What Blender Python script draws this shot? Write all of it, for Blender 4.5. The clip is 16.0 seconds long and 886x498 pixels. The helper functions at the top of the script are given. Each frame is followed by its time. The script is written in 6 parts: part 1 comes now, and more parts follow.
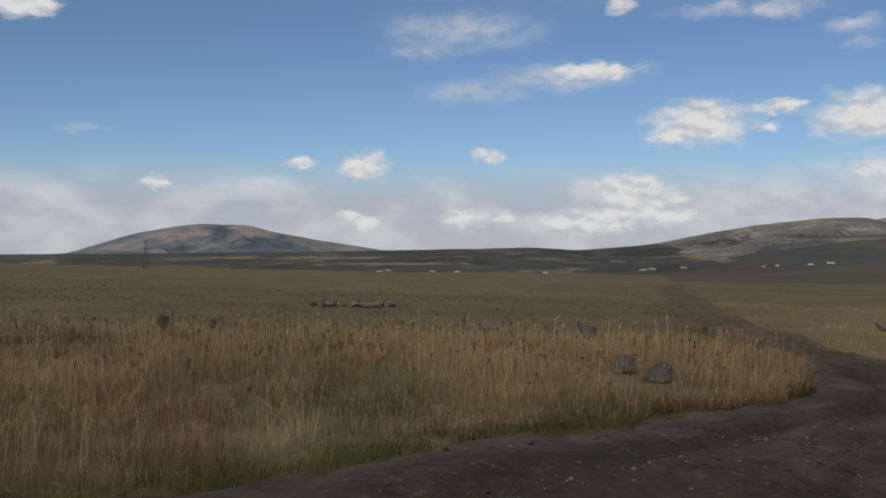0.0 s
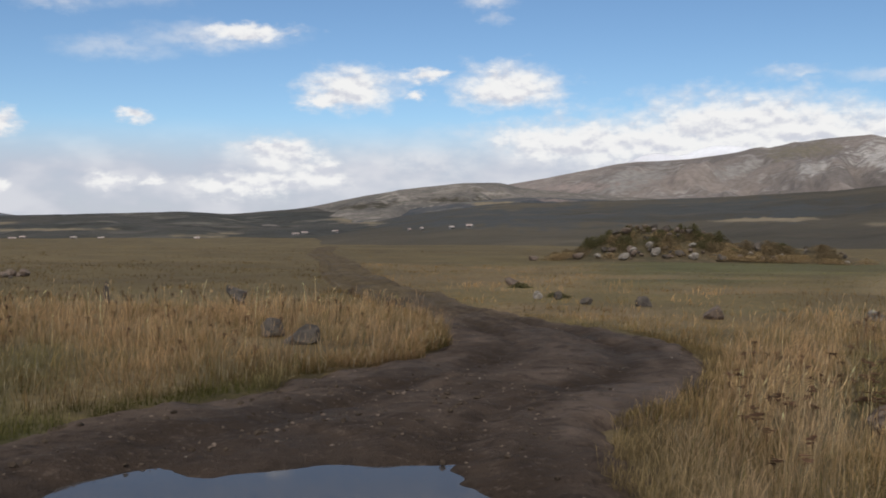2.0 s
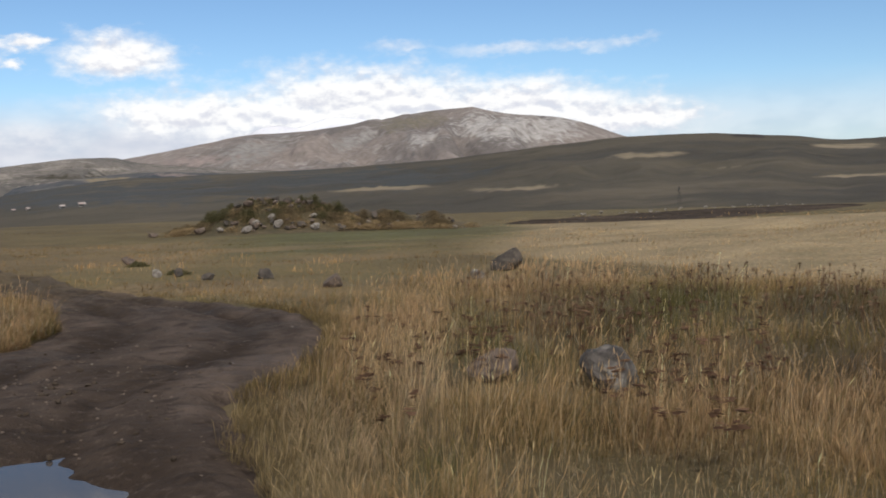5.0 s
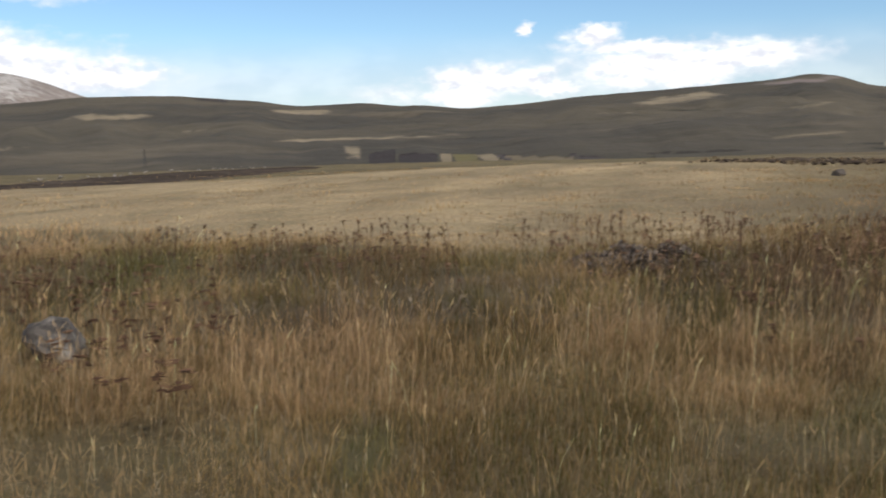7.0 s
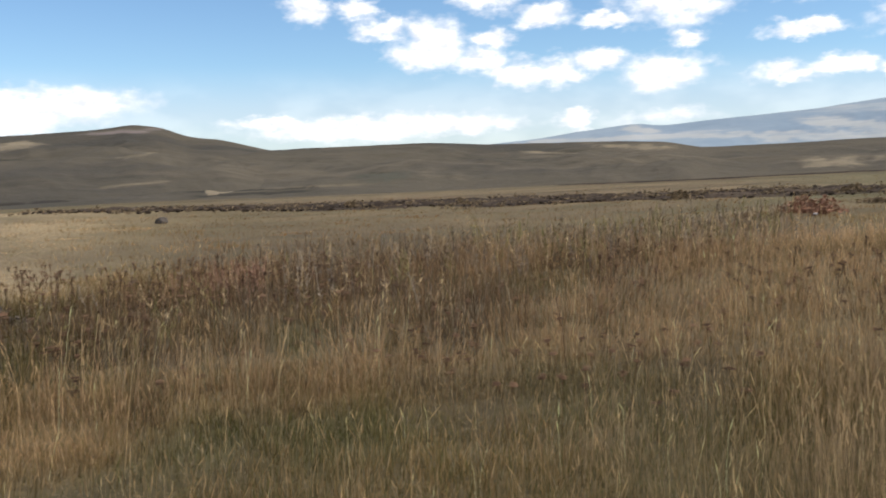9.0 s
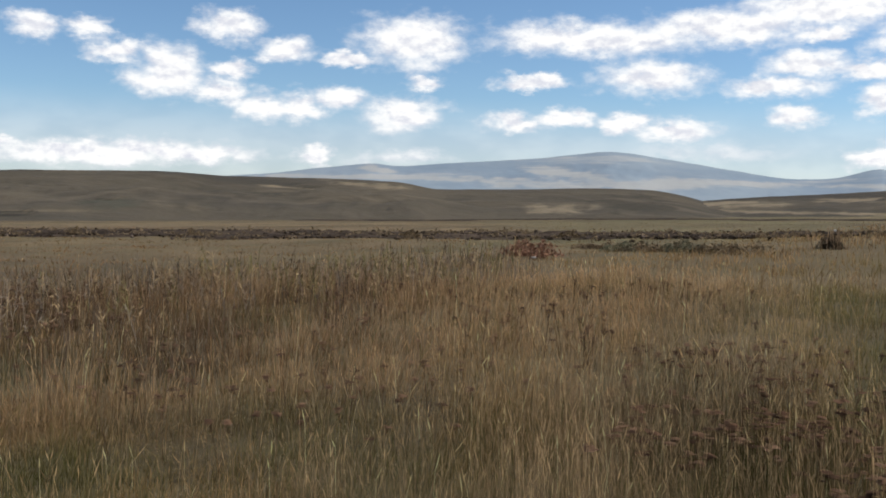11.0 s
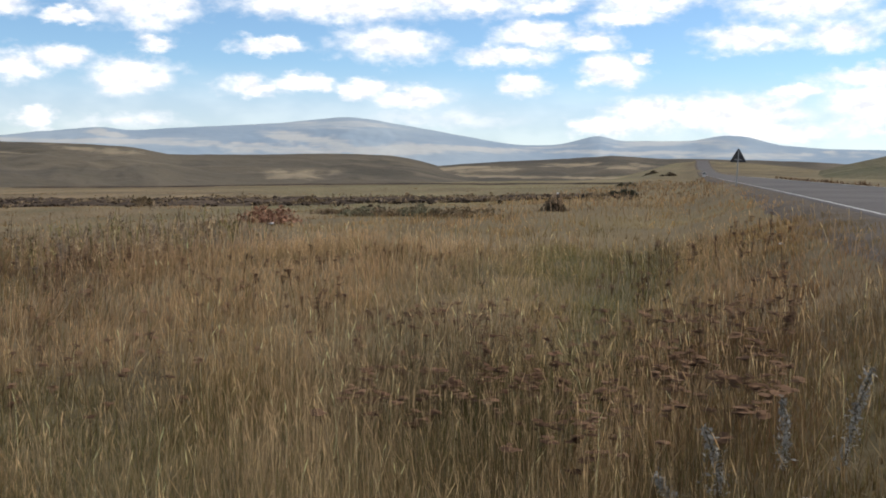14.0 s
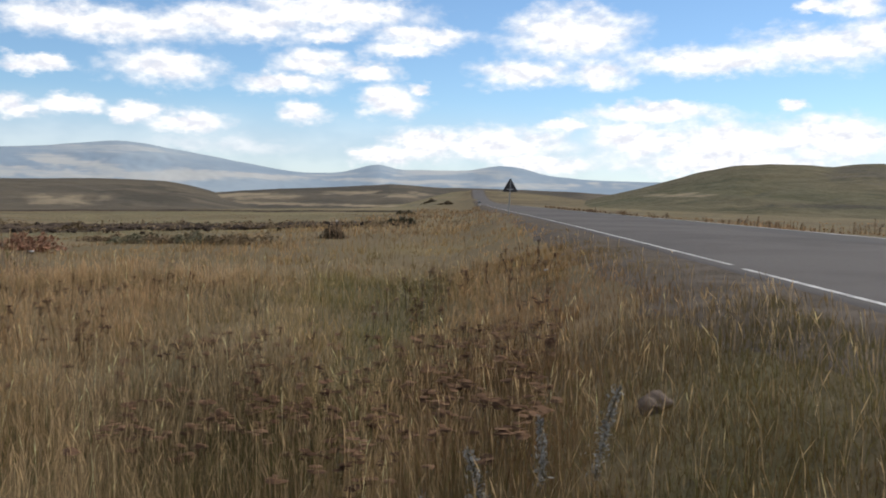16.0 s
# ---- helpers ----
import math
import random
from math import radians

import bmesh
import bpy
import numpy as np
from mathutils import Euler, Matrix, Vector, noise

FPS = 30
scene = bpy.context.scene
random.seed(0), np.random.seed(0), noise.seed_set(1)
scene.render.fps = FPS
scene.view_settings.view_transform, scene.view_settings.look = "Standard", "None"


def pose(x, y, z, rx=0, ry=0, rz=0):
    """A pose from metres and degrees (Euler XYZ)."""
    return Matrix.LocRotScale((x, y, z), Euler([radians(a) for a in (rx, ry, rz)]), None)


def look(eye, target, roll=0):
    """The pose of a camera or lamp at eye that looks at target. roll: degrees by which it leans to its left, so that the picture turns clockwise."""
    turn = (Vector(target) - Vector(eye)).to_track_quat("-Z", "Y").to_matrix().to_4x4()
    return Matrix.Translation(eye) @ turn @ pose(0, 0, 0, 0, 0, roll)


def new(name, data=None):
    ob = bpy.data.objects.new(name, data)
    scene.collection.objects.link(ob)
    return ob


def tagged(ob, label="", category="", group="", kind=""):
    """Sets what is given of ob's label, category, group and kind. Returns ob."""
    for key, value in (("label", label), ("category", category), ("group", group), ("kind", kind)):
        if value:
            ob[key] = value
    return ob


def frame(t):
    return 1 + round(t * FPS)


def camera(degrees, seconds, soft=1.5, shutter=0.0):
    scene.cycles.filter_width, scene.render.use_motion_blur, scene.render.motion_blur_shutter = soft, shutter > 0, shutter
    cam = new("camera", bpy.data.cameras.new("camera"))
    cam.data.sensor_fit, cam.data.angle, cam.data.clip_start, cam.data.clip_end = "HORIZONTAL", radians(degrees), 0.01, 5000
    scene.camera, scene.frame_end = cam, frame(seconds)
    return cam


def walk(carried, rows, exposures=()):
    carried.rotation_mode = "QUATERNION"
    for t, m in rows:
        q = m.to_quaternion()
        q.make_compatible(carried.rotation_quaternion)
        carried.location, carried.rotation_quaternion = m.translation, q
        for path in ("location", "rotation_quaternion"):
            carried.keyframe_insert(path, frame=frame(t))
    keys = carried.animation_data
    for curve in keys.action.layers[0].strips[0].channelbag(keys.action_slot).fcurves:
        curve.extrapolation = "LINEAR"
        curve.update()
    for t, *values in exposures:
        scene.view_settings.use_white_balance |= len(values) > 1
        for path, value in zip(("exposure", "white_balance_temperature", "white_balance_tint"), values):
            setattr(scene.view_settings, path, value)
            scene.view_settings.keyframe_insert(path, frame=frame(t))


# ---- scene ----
EYE = 1.65
cam = camera(47.36, 16.0, soft=1.8, shutter=0.15)
# seconds, heading, pitch, roll in degrees; the camera swings round with the body of whoever holds it
TURNS = [
    (0.0, 0.00, 0.30, 0.00), (0.5, -5.20, -0.76, 0.17), (1.0, -10.53, -1.21, 0.06), (1.5, -14.48, -1.85, 0.18),
    (2.0, -19.50, -1.81, 0.31), (2.5, -23.74, -2.20, -0.19), (3.0, -27.81, -2.51, 0.30), (5.5, -46.80, -3.54, 1.81),
    (6.0, -54.65, -3.51, 1.54), (6.5, -61.11, -5.68, 1.35), (7.0, -70.18, -6.72, 1.39), (7.5, -83.75, -6.72, 1.03),
    (8.0, -93.02, -6.72, 1.81), (8.5, -99.29, -6.29, 2.21), (9.0, -106.90, -4.90, 1.60), (9.5, -112.16, -3.84, -0.07),
    (10.0, -117.29, -4.09, -0.95), (12.5, -125.52, -2.57, -0.83), (13.0, -129.36, -4.27, -0.78),
    (13.5, -133.02, -4.63, -0.98), (14.0, -136.31, -4.61, -1.07), (14.5, -138.72, -5.33, -0.75),
    (15.0, -141.57, -4.34, -1.84), (15.5, -144.01, -4.23, -2.17), (16.0, -148.69, -2.76, -1.62),
]
walk(cam, [(t, pose(0.25 * math.sin(radians(-yaw)), -0.37 * (1 - math.cos(radians(yaw))), EYE, 90 + pitch, roll, yaw))
           for t, yaw, pitch, roll in TURNS],
     [(0.0, -0.4), (1.5, -0.15), (3.0, 0.05), (5.5, 0.15), (6.5, 0.22), (7.5, 0.42), (9.0, 0.48), (10.0, 0.42), (12.3, -0.1), (13.0, 0.25), (14.5, 0.44), (16.0, 0.3)])

# ---------------------------------------------------------------- light
SUN_BEARING, SUN_HEIGHT = 205.0, 40.0


class Nodes:
    """A short way to write node trees."""

    def __init__(self, tree):
        self.tree = tree
        tree.nodes.clear()

    def add(self, kind, ins=None, operation="", clamp=False, smooth_step=False, blend="", attribute=""):
        n = self.tree.nodes.new(kind)
        if operation:
            n.operation = operation
        if clamp:
            n.use_clamp = True
        if smooth_step:
            n.interpolation_type = "SMOOTHSTEP"
        if blend:
            n.data_type, n.blend_type = "RGBA", blend
        if attribute:
            n.attribute_name = attribute
        for k, v in (ins or {}).items():
            self.put(n.inputs[k], v)
        return n

    def put(self, socket, v):
        if isinstance(v, bpy.types.NodeSocket):
            self.tree.links.new(v, socket)
        elif isinstance(v, bpy.types.Node):
            self.tree.links.new(v.outputs[0], socket)
        elif isinstance(v, tuple) and len(v) == 3 and socket.type == "RGBA":
            socket.default_value = (*v, 1)
        else:
            socket.default_value = v

    def math(self, op, a, b=0.0, c=0.0, clamp=False):
        return self.add("ShaderNodeMath", {0: a, 1: b, 2: c}, operation=op, clamp=clamp).outputs[0]

    def vec(self, op, a, b=(0, 0, 0)):
        n = self.add("ShaderNodeVectorMath", {0: a, 1: b}, operation=op)
        return n.outputs["Value"] if op == "LENGTH" else n.outputs["Vector"]

    def ramp(self, x, a, b, lo=0.0, hi=1.0):
        return self.add("ShaderNodeMapRange", {0: x, 1: a, 2: b, 3: lo, 4: hi}, smooth_step=True).outputs[0]

    def mix(self, f, a, b, blend="MIX"):
        n = self.add("ShaderNodeMix", blend=blend)
        for i, v in ((0, f), (6, a), (7, b)):
            self.put(n.inputs[i], v)
        return n.outputs[2]

    def noise(self, p, scale, detail=4.0, rough=0.55, lac=2.0):
        return self.add("ShaderNodeTexNoise", {"Vector": p, "Scale": scale, "Detail": detail, "Roughness": rough, "Lacunarity": lac}).outputs[0]


world = bpy.data.worlds.new("sky")
scene.world = world
world.use_nodes = True
w = Nodes(world.node_tree)
way = w.add("ShaderNodeTexCoord").outputs["Generated"]
sep = w.add("ShaderNodeSeparateXYZ", {0: way})
bearing = w.math("MULTIPLY", w.math("ARCTAN2", sep.outputs[0], sep.outputs[1]), 57.29578)
height = w.math("MULTIPLY", w.math("ARCSINE", sep.outputs[2]), 57.29578)
flat = w.add("ShaderNodeCombineXYZ", {0: bearing, 1: height, 2: 0.0}).outputs[0]
wide = w.vec("MULTIPLY", flat, (0.5, 1.0, 0.0))
ragged = w.add("ShaderNodeTexNoise", {"Vector": wide, "Scale": 0.7, "Detail": 4.0, "Roughness": 0.55}).outputs["Color"]
ragged = w.vec("MULTIPLY", w.vec("SUBTRACT", ragged, (0.5, 0.5, 0.5)), (2.4, 1.2, 0.0))
curls = w.add("ShaderNodeTexNoise", {"Vector": wide, "Scale": 2.4, "Detail": 4.0, "Roughness": 0.6}).outputs["Color"]
curls = w.vec("MULTIPLY", w.vec("SUBTRACT", curls, (0.5, 0.5, 0.5)), (1.3, 0.8, 0.0))
torn = w.vec("ADD", w.vec("ADD", flat, ragged), curls)
heaped, drawn = 9.0, 9.0


def blot(nearest, az, el, width, tall, faint):
    """Distance from a cloud's middle in its own half widths, degrees; the least of all clouds counts."""
    k = (1 / width, 1 / tall, 0)
    off = w.add("ShaderNodeVectorMath", {0: torn, 1: k, 2: (-az * k[0], -el * k[1], faint)}, operation="MULTIPLY_ADD").outputs[0]
    return w.math("SMOOTH_MIN", nearest, w.vec("LENGTH", off), 0.35)


def cumulus(az, el, width, tall, thick):
    """One heaped cloud at a bearing and height in degrees."""
    global heaped
    heaped = blot(heaped, az, el, width * 1.2, tall * 1.15, 0.5 * (1 - thick))


def streak(az, el, width, tall, thick):
    """One thin drawn-out cloud."""
    global drawn
    drawn = blot(drawn, az, el, width * 1.25, tall * 1.3, 1.0 - thick)


cumulus(-22.8, 12.9, 1.7, 0.64, 0.90)
streak(-21.5, 3.1, 2.5, 0.86, 0.50)
streak(-19.8, 6.7, 1.6, 0.37, 0.40)
cumulus(-15.8, 4.1, 0.8, 0.46, 0.50)
streak(-10.6, 3.9, 3.1, 0.46, 0.50)
cumulus(-8.2, 5.1, 0.8, 0.40, 0.60)
cumulus(-5.2, 2.1, 0.5, 0.34, 0.60)
cumulus(-4.4, 1.7, 0.5, 0.34, 0.70)
cumulus(-4.3, 5.1, 1.3, 0.76, 0.90)
streak(-1.1, 11.3, 2.3, 0.49, 0.50)
cumulus(1.2, 2.0, 1.2, 0.58, 0.90)
streak(1.2, 12.5, 5.3, 1.19, 0.50)
streak(1.8, 9.1, 3.5, 0.76, 0.45)
cumulus(2.5, 5.6, 1.0, 0.46, 0.60)
cumulus(3.4, 2.1, 0.8, 0.37, 0.70)
streak(6.9, 9.9, 4.6, 0.83, 0.60)
cumulus(8.5, 1.8, 3.8, 0.70, 0.90)
cumulus(8.8, 10.2, 2.8, 0.58, 0.45)
cumulus(10.0, 4.0, 2.5, 0.55, 0.50)
cumulus(10.0, 13.7, 0.8, 0.52, 0.60)
cumulus(10.4, 3.5, 2.6, 1.01, 0.50)
cumulus(12.2, 3.0, 1.3, 0.40, 0.60)
cumulus(12.7, 2.3, 1.8, 0.70, 0.40)
cumulus(13.0, 6.6, 1.2, 0.58, 0.90)
cumulus(14.4, 7.15, 2.7, 1.25, 1.00)
streak(17.0, 13.1, 4.6, 0.52, 0.60)
cumulus(18.0, 6.9, 0.6, 0.34, 0.40)
streak(18.2, 3.0, 6.0, 1.31, 0.50)
cumulus(18.2, 7.9, 1.1, 0.46, 0.40)
cumulus(18.9, 7.9, 0.8, 0.40, 0.40)
cumulus(23.3, 7.25, 3.1, 1.25, 1.00)
streak(22.1, 12.0, 1.7, 0.52, 0.60)
streak(22.5, 11.0, 1.1, 0.37, 0.50)
streak(22.6, 4.7, 4.9, 0.64, 0.50)
cumulus(27.5, 4.1, 5.5, 1.31, 0.85)
cumulus(36.1, 4.7, 7.4, 2.03, 1.00)
streak(38.1, 7.7, 1.9, 0.34, 0.45)
streak(38.7, 7.5, 1.9, 0.31, 0.50)
cumulus(36.0, 3.7, 9.0, 1.9, 1.0)
cumulus(44.3, 4.1, 7.1, 1.61, 1.00)
streak(44.4, 7.4, 4.1, 0.37, 0.50)
streak(44.7, 7.3, 3.5, 0.37, 0.50)
streak(48.2, 7.3, 2.6, 0.37, 0.60)
cumulus(50.6, 3.3, 4.4, 1.07, 0.75)
streak(51.3, 7.5, 1.7, 0.34, 0.50)
cumulus(54.1, 3.4, 1.3, 0.52, 0.60)
streak(68.0, 2.0, 3.6, 0.70, 0.70)
cumulus(71.2, 1.9, 2.5, 0.70, 0.70)
cumulus(73.2, 2.7, 4.2, 0.86, 0.80)
cumulus(74.7, 5.3, 0.5, 0.34, 0.40)
cumulus(76.3, 2.2, 1.5, 0.70, 0.95)
cumulus(78.8, 5.0, 1.6, 0.49, 0.70)
cumulus(80.9, 4.4, 4.2, 0.40, 0.70)
cumulus(82.7, 3.2, 5.7, 1.25, 1.00)
cumulus(86.1, 3.6, 4.2, 0.89, 1.00)
cumulus(96.8, 2.4, 2.0, 0.34, 0.60)
cumulus(97.3, 2.5, 2.2, 0.37, 0.80)
cumulus(99.7, 8.5, 1.4, 0.76, 0.70)
streak(100.7, 2.1, 5.1, 0.70, 0.80)
cumulus(102.4, 2.0, 6.0, 0.70, 0.80)
cumulus(102.5, 8.6, 1.0, 0.55, 0.50)
cumulus(103.7, 7.5, 1.6, 0.55, 0.60)
cumulus(106.0, 2.2, 5.0, 0.64, 0.80)
cumulus(106.1, 6.1, 2.0, 0.86, 0.70)
cumulus(106.6, 6.6, 1.9, 1.37, 0.90)
cumulus(108.3, 2.1, 2.9, 0.46, 0.60)
cumulus(109.2, 5.6, 1.6, 0.70, 0.70)
cumulus(109.6, 9.1, 1.7, 0.86, 0.90)
cumulus(109.8, 6.8, 1.1, 0.55, 0.60)
cumulus(111.4, 4.9, 1.9, 0.76, 0.80)
cumulus(112.6, 8.0, 1.7, 0.64, 0.85)
cumulus(113.6, 4.9, 1.4, 0.76, 0.85)
cumulus(114.5, 2.1, 1.0, 0.55, 0.80)
cumulus(114.6, 2.2, 1.0, 0.40, 0.80)
cumulus(115.8, 5.4, 1.4, 0.64, 0.70)
cumulus(116.2, 7.5, 1.4, 0.37, 0.70)
cumulus(119.3, 4.7, 2.3, 1.01, 0.95)
streak(119.4, 2.2, 3.5, 0.46, 0.70)
cumulus(119.9, 8.6, 2.9, 1.46, 0.95)
cumulus(120.5, 6.4, 1.1, 0.40, 0.70)
cumulus(125.6, 4.3, 1.9, 0.64, 0.60)
cumulus(126.5, 6.5, 1.9, 0.46, 0.80)
cumulus(128.5, 4.6, 1.4, 0.46, 0.75)
cumulus(129.8, 8.9, 5.5, 1.07, 0.95)
cumulus(131.7, 4.3, 1.3, 0.55, 0.75)
cumulus(133.1, 6.7, 2.9, 1.01, 0.90)
cumulus(134.4, 3.9, 2.1, 0.61, 0.85)
streak(136.2, 2.7, 4.7, 0.52, 0.60)
cumulus(136.9, 9.4, 4.5, 1.01, 0.95)
cumulus(139.4, 6.2, 2.7, 0.64, 0.90)
cumulus(140.6, 4.5, 1.5, 0.64, 0.95)
cumulus(141.4, 7.5, 2.2, 0.76, 0.90)
cumulus(142.0, 9.0, 1.3, 0.46, 0.80)
cumulus(142.5, 10.3, 4.7, 1.01, 1.00)
cumulus(143.8, 7.1, 1.7, 0.58, 0.90)
cumulus(144.3, 7.0, 1.8, 0.58, 0.95)
cumulus(145.0, 2.4, 1.5, 0.64, 0.90)
cumulus(145.0, 2.7, 1.7, 0.34, 0.60)
cumulus(145.4, 5.5, 1.7, 0.86, 0.90)
cumulus(145.5, 5.2, 1.5, 0.64, 0.90)
cumulus(146.3, 8.3, 2.0, 0.52, 0.90)
cumulus(147.1, 9.1, 2.8, 0.64, 0.90)
cumulus(147.2, 6.1, 0.7, 0.40, 0.80)
cumulus(147.4, 6.2, 0.6, 0.37, 0.70)
cumulus(147.5, 3.1, 2.0, 0.83, 1.00)
cumulus(147.8, 3.2, 1.8, 0.89, 1.00)
cumulus(151.7, 3.3, 3.9, 0.92, 0.95)
cumulus(152.8, 7.2, 2.6, 0.76, 0.90)
cumulus(154.2, 2.2, 2.8, 0.64, 0.70)
cumulus(155.4, 4.4, 1.4, 0.40, 0.80)
cumulus(155.6, 9.4, 3.5, 1.46, 1.00)
cumulus(157.2, 7.1, 2.0, 0.70, 0.90)
cumulus(159.2, 3.7, 2.6, 1.01, 1.00)
cumulus(160.1, 5.1, 4.1, 0.58, 0.90)
cumulus(163.0, 7.9, 4.3, 0.76, 0.95)
cumulus(164.1, 3.5, 4.5, 1.22, 1.00)
cumulus(164.4, 2.4, 6.3, 0.76, 0.85)
cumulus(167.5, 5.5, 0.9, 0.34, 0.70)
cumulus(168.5, 8.5, 3.8, 1.07, 1.00)
cumulus(168.6, 10.8, 0.9, 0.43, 0.80)
cumulus(169.8, 3.8, 3.4, 1.22, 1.00)
cumulus(170.6, 10.6, 1.5, 0.64, 0.90)
cumulus(171.3, 9.0, 1.3, 0.95, 1.00)
# unseen clouds above the view, added for the puddle to mirror
streak(8.0, 20.5, 30.0, 5.5, 0.85)
cumulus(2.0, 17.8, 9.0, 2.2, 0.8)
cumulus(20.0, 18.6, 10.0, 2.5, 0.85)
# the same weather over the rest of the sky
rest = w.noise(w.vec("MULTIPLY", torn, (0.055, 0.09, 0.0)), 1.0, 5.0, 0.6)
aloft = w.math("MULTIPLY", w.ramp(rest, 0.40, 0.54, 0.0, 1.9), w.math("MAXIMUM", w.ramp(height, 14.5, 18.0), w.ramp(bearing, -32.0, -60.0)))
heaped = w.math("MAXIMUM", w.math("SUBTRACT", 1.05, heaped), w.math("SUBTRACT", aloft, 1.0))
# billows break up the edges
billow = w.noise(w.vec("MULTIPLY", flat, (0.6, 1.0, 0.0)), 1.05, 6.0, 0.56)
lifted = w.noise(w.vec("MULTIPLY", w.vec("ADD", flat, (0.12, 0.34, 0.0)), (0.6, 1.0, 0.0)), 1.05, 4.0, 0.54)
body = w.math("ADD", heaped, w.math("MULTIPLY", w.math("SUBTRACT", billow, 0.5), 1.15))
wisps = w.math("MULTIPLY", w.ramp(drawn, 1.1, 0.0), w.ramp(billow, 0.30, 0.62, 0.3, 0.95))
cover = w.math("MAXIMUM", w.ramp(body, -0.14, 0.70), wisps, clamp=True)

nishita = w.add("ShaderNodeTexSky")
nishita.sky_type, nishita.sun_disc = "NISHITA", False
nishita.sun_elevation, nishita.sun_rotation = radians(SUN_HEIGHT), radians(SUN_BEARING)
nishita.altitude, nishita.air_density, nishita.dust_density, nishita.ozone_density = 1800.0, 1.0, 0.6, 2.0
blue = w.mix(1.0, nishita, (0.92, 1.06, 1.15), "MULTIPLY")
calm = w.noise(wide, 0.45, 3.0, 0.5)
mist = w.math("MULTIPLY", w.ramp(height, 5.8, 2.6), w.math("MULTIPLY", w.ramp(calm, 0.3, 0.6, 0.86, 1.0), w.ramp(bearing, 70.0, 35.0, 0.45, 0.95)))
blue = w.mix(mist, blue, w.mix(w.ramp(calm, 0.40, 0.64), (5.9, 6.1, 7.2), (7.7, 7.8, 8.5)))
# lit tops and greyer undersides
shade = w.ramp(w.math("SUBTRACT", billow, lifted), -0.20, 0.07)
white = w.mix(shade, (7.4, 7.6, 8.4), (10.3, 10.3, 10.3))
white = w.mix(w.ramp(cover, 0.95, 0.3, 0.0, 0.6), white, (8.4, 8.5, 9.0))
final = w.mix(cover, blue, white)
w.add("ShaderNodeOutputWorld", {0: w.add("ShaderNodeBackground", {0: final, 1: 0.09})})

sun = new("sun", bpy.data.lights.new("sun", "SUN"))
sun.data.energy, sun.data.angle, sun.data.color = 2.6, radians(1.2), (1.0, 0.94, 0.85)
sb, sh = radians(SUN_BEARING), radians(SUN_HEIGHT)
sun.matrix_world = look((60 * math.sin(sb), 60 * math.cos(sb), 55), (0, 0, 55 - 60 * math.tan(sh)))

# ---------------------------------------------------------------- materials


def material(name):
    m = bpy.data.materials.new(name)
    m.use_nodes = True
    n = Nodes(m.node_tree)
    return m, n, n.add("ShaderNodeNewGeometry").outputs["Position"]


def finish(n, colour, rough=0.9, bump=None, strength=0.4, dist=0.02, spec=0.3):
    ins = {"Base Color": colour, "Roughness": rough, "Specular IOR Level": spec}
    if bump is not None:
        ins["Normal"] = n.add("ShaderNodeBump", {"Height": bump, "Strength": strength, "Distance": dist})
    p = n.add("ShaderNodeBsdfPrincipled", ins)
    n.add("ShaderNodeOutputMaterial", {0: p})
    return p


def make_hill(name, base, other, pale, amount=0.5, size=1.0, streak=(0.004, 0.004, 0.012), gloom=0.55):
    """Grazed slopes: two broad tones, patches of stubble and small dark scrub."""
    m, n, p = material(name)
    big = n.noise(p, 0.0022 / size, 5.0, 0.6)
    mid = n.noise(n.vec("MULTIPLY", p, streak), 1.6 / size, 5.0, 0.6)
    fine = n.noise(p, 0.05 / size, 5.0, 0.65)
    c = n.mix(n.ramp(big, 0.38, 0.62), base, other)
    where = n.ramp(n.noise(p, 0.0035 / size, 2.0, 0.5), 0.40, 0.58)
    c = n.mix(n.math("MULTIPLY", n.math("MULTIPLY", n.ramp(mid, 0.50, 0.63), where), amount), c, pale)
    dim = n.noise(n.vec("MULTIPLY", p, streak), 3.3 / size, 4.0, 0.6)
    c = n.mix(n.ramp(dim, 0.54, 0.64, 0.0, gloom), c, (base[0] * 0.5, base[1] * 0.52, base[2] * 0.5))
    spot = n.add("ShaderNodeAttribute", attribute="patch")
    torn = n.noise(n.vec("MULTIPLY", p, streak), 2.6 / size, 7.0, 0.68)
    edge = n.ramp(n.math("ADD", spot.outputs["Fac"], n.math("MULTIPLY", n.math("SUBTRACT", torn, 0.5), 3.4)), 0.35, 1.2, 0.0, 0.95)
    c = n.mix(n.math("MULTIPLY", edge, n.ramp(spot.outputs["Fac"], 0.02, 0.3)), c, n.add("ShaderNodeAttribute", attribute="patch_colour").outputs["Color"])
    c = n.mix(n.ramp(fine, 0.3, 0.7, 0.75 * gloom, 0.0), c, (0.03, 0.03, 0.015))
    finish(n, c, 0.95, n.noise(p, 0.012 / size, 7.0, 0.68), min(1.0, 1.6 * gloom), 14.0 * size, 0.05)
    return m


# HILL and LOW_HILL carry cloud shadow and haze in their dark, greyed tones
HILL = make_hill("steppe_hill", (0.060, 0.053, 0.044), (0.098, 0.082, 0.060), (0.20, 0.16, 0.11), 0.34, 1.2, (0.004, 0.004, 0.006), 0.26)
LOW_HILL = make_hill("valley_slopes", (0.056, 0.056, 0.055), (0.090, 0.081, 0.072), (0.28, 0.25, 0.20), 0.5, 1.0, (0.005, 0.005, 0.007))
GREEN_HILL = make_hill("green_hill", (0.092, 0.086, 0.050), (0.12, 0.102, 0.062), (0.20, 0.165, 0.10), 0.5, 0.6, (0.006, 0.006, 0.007))
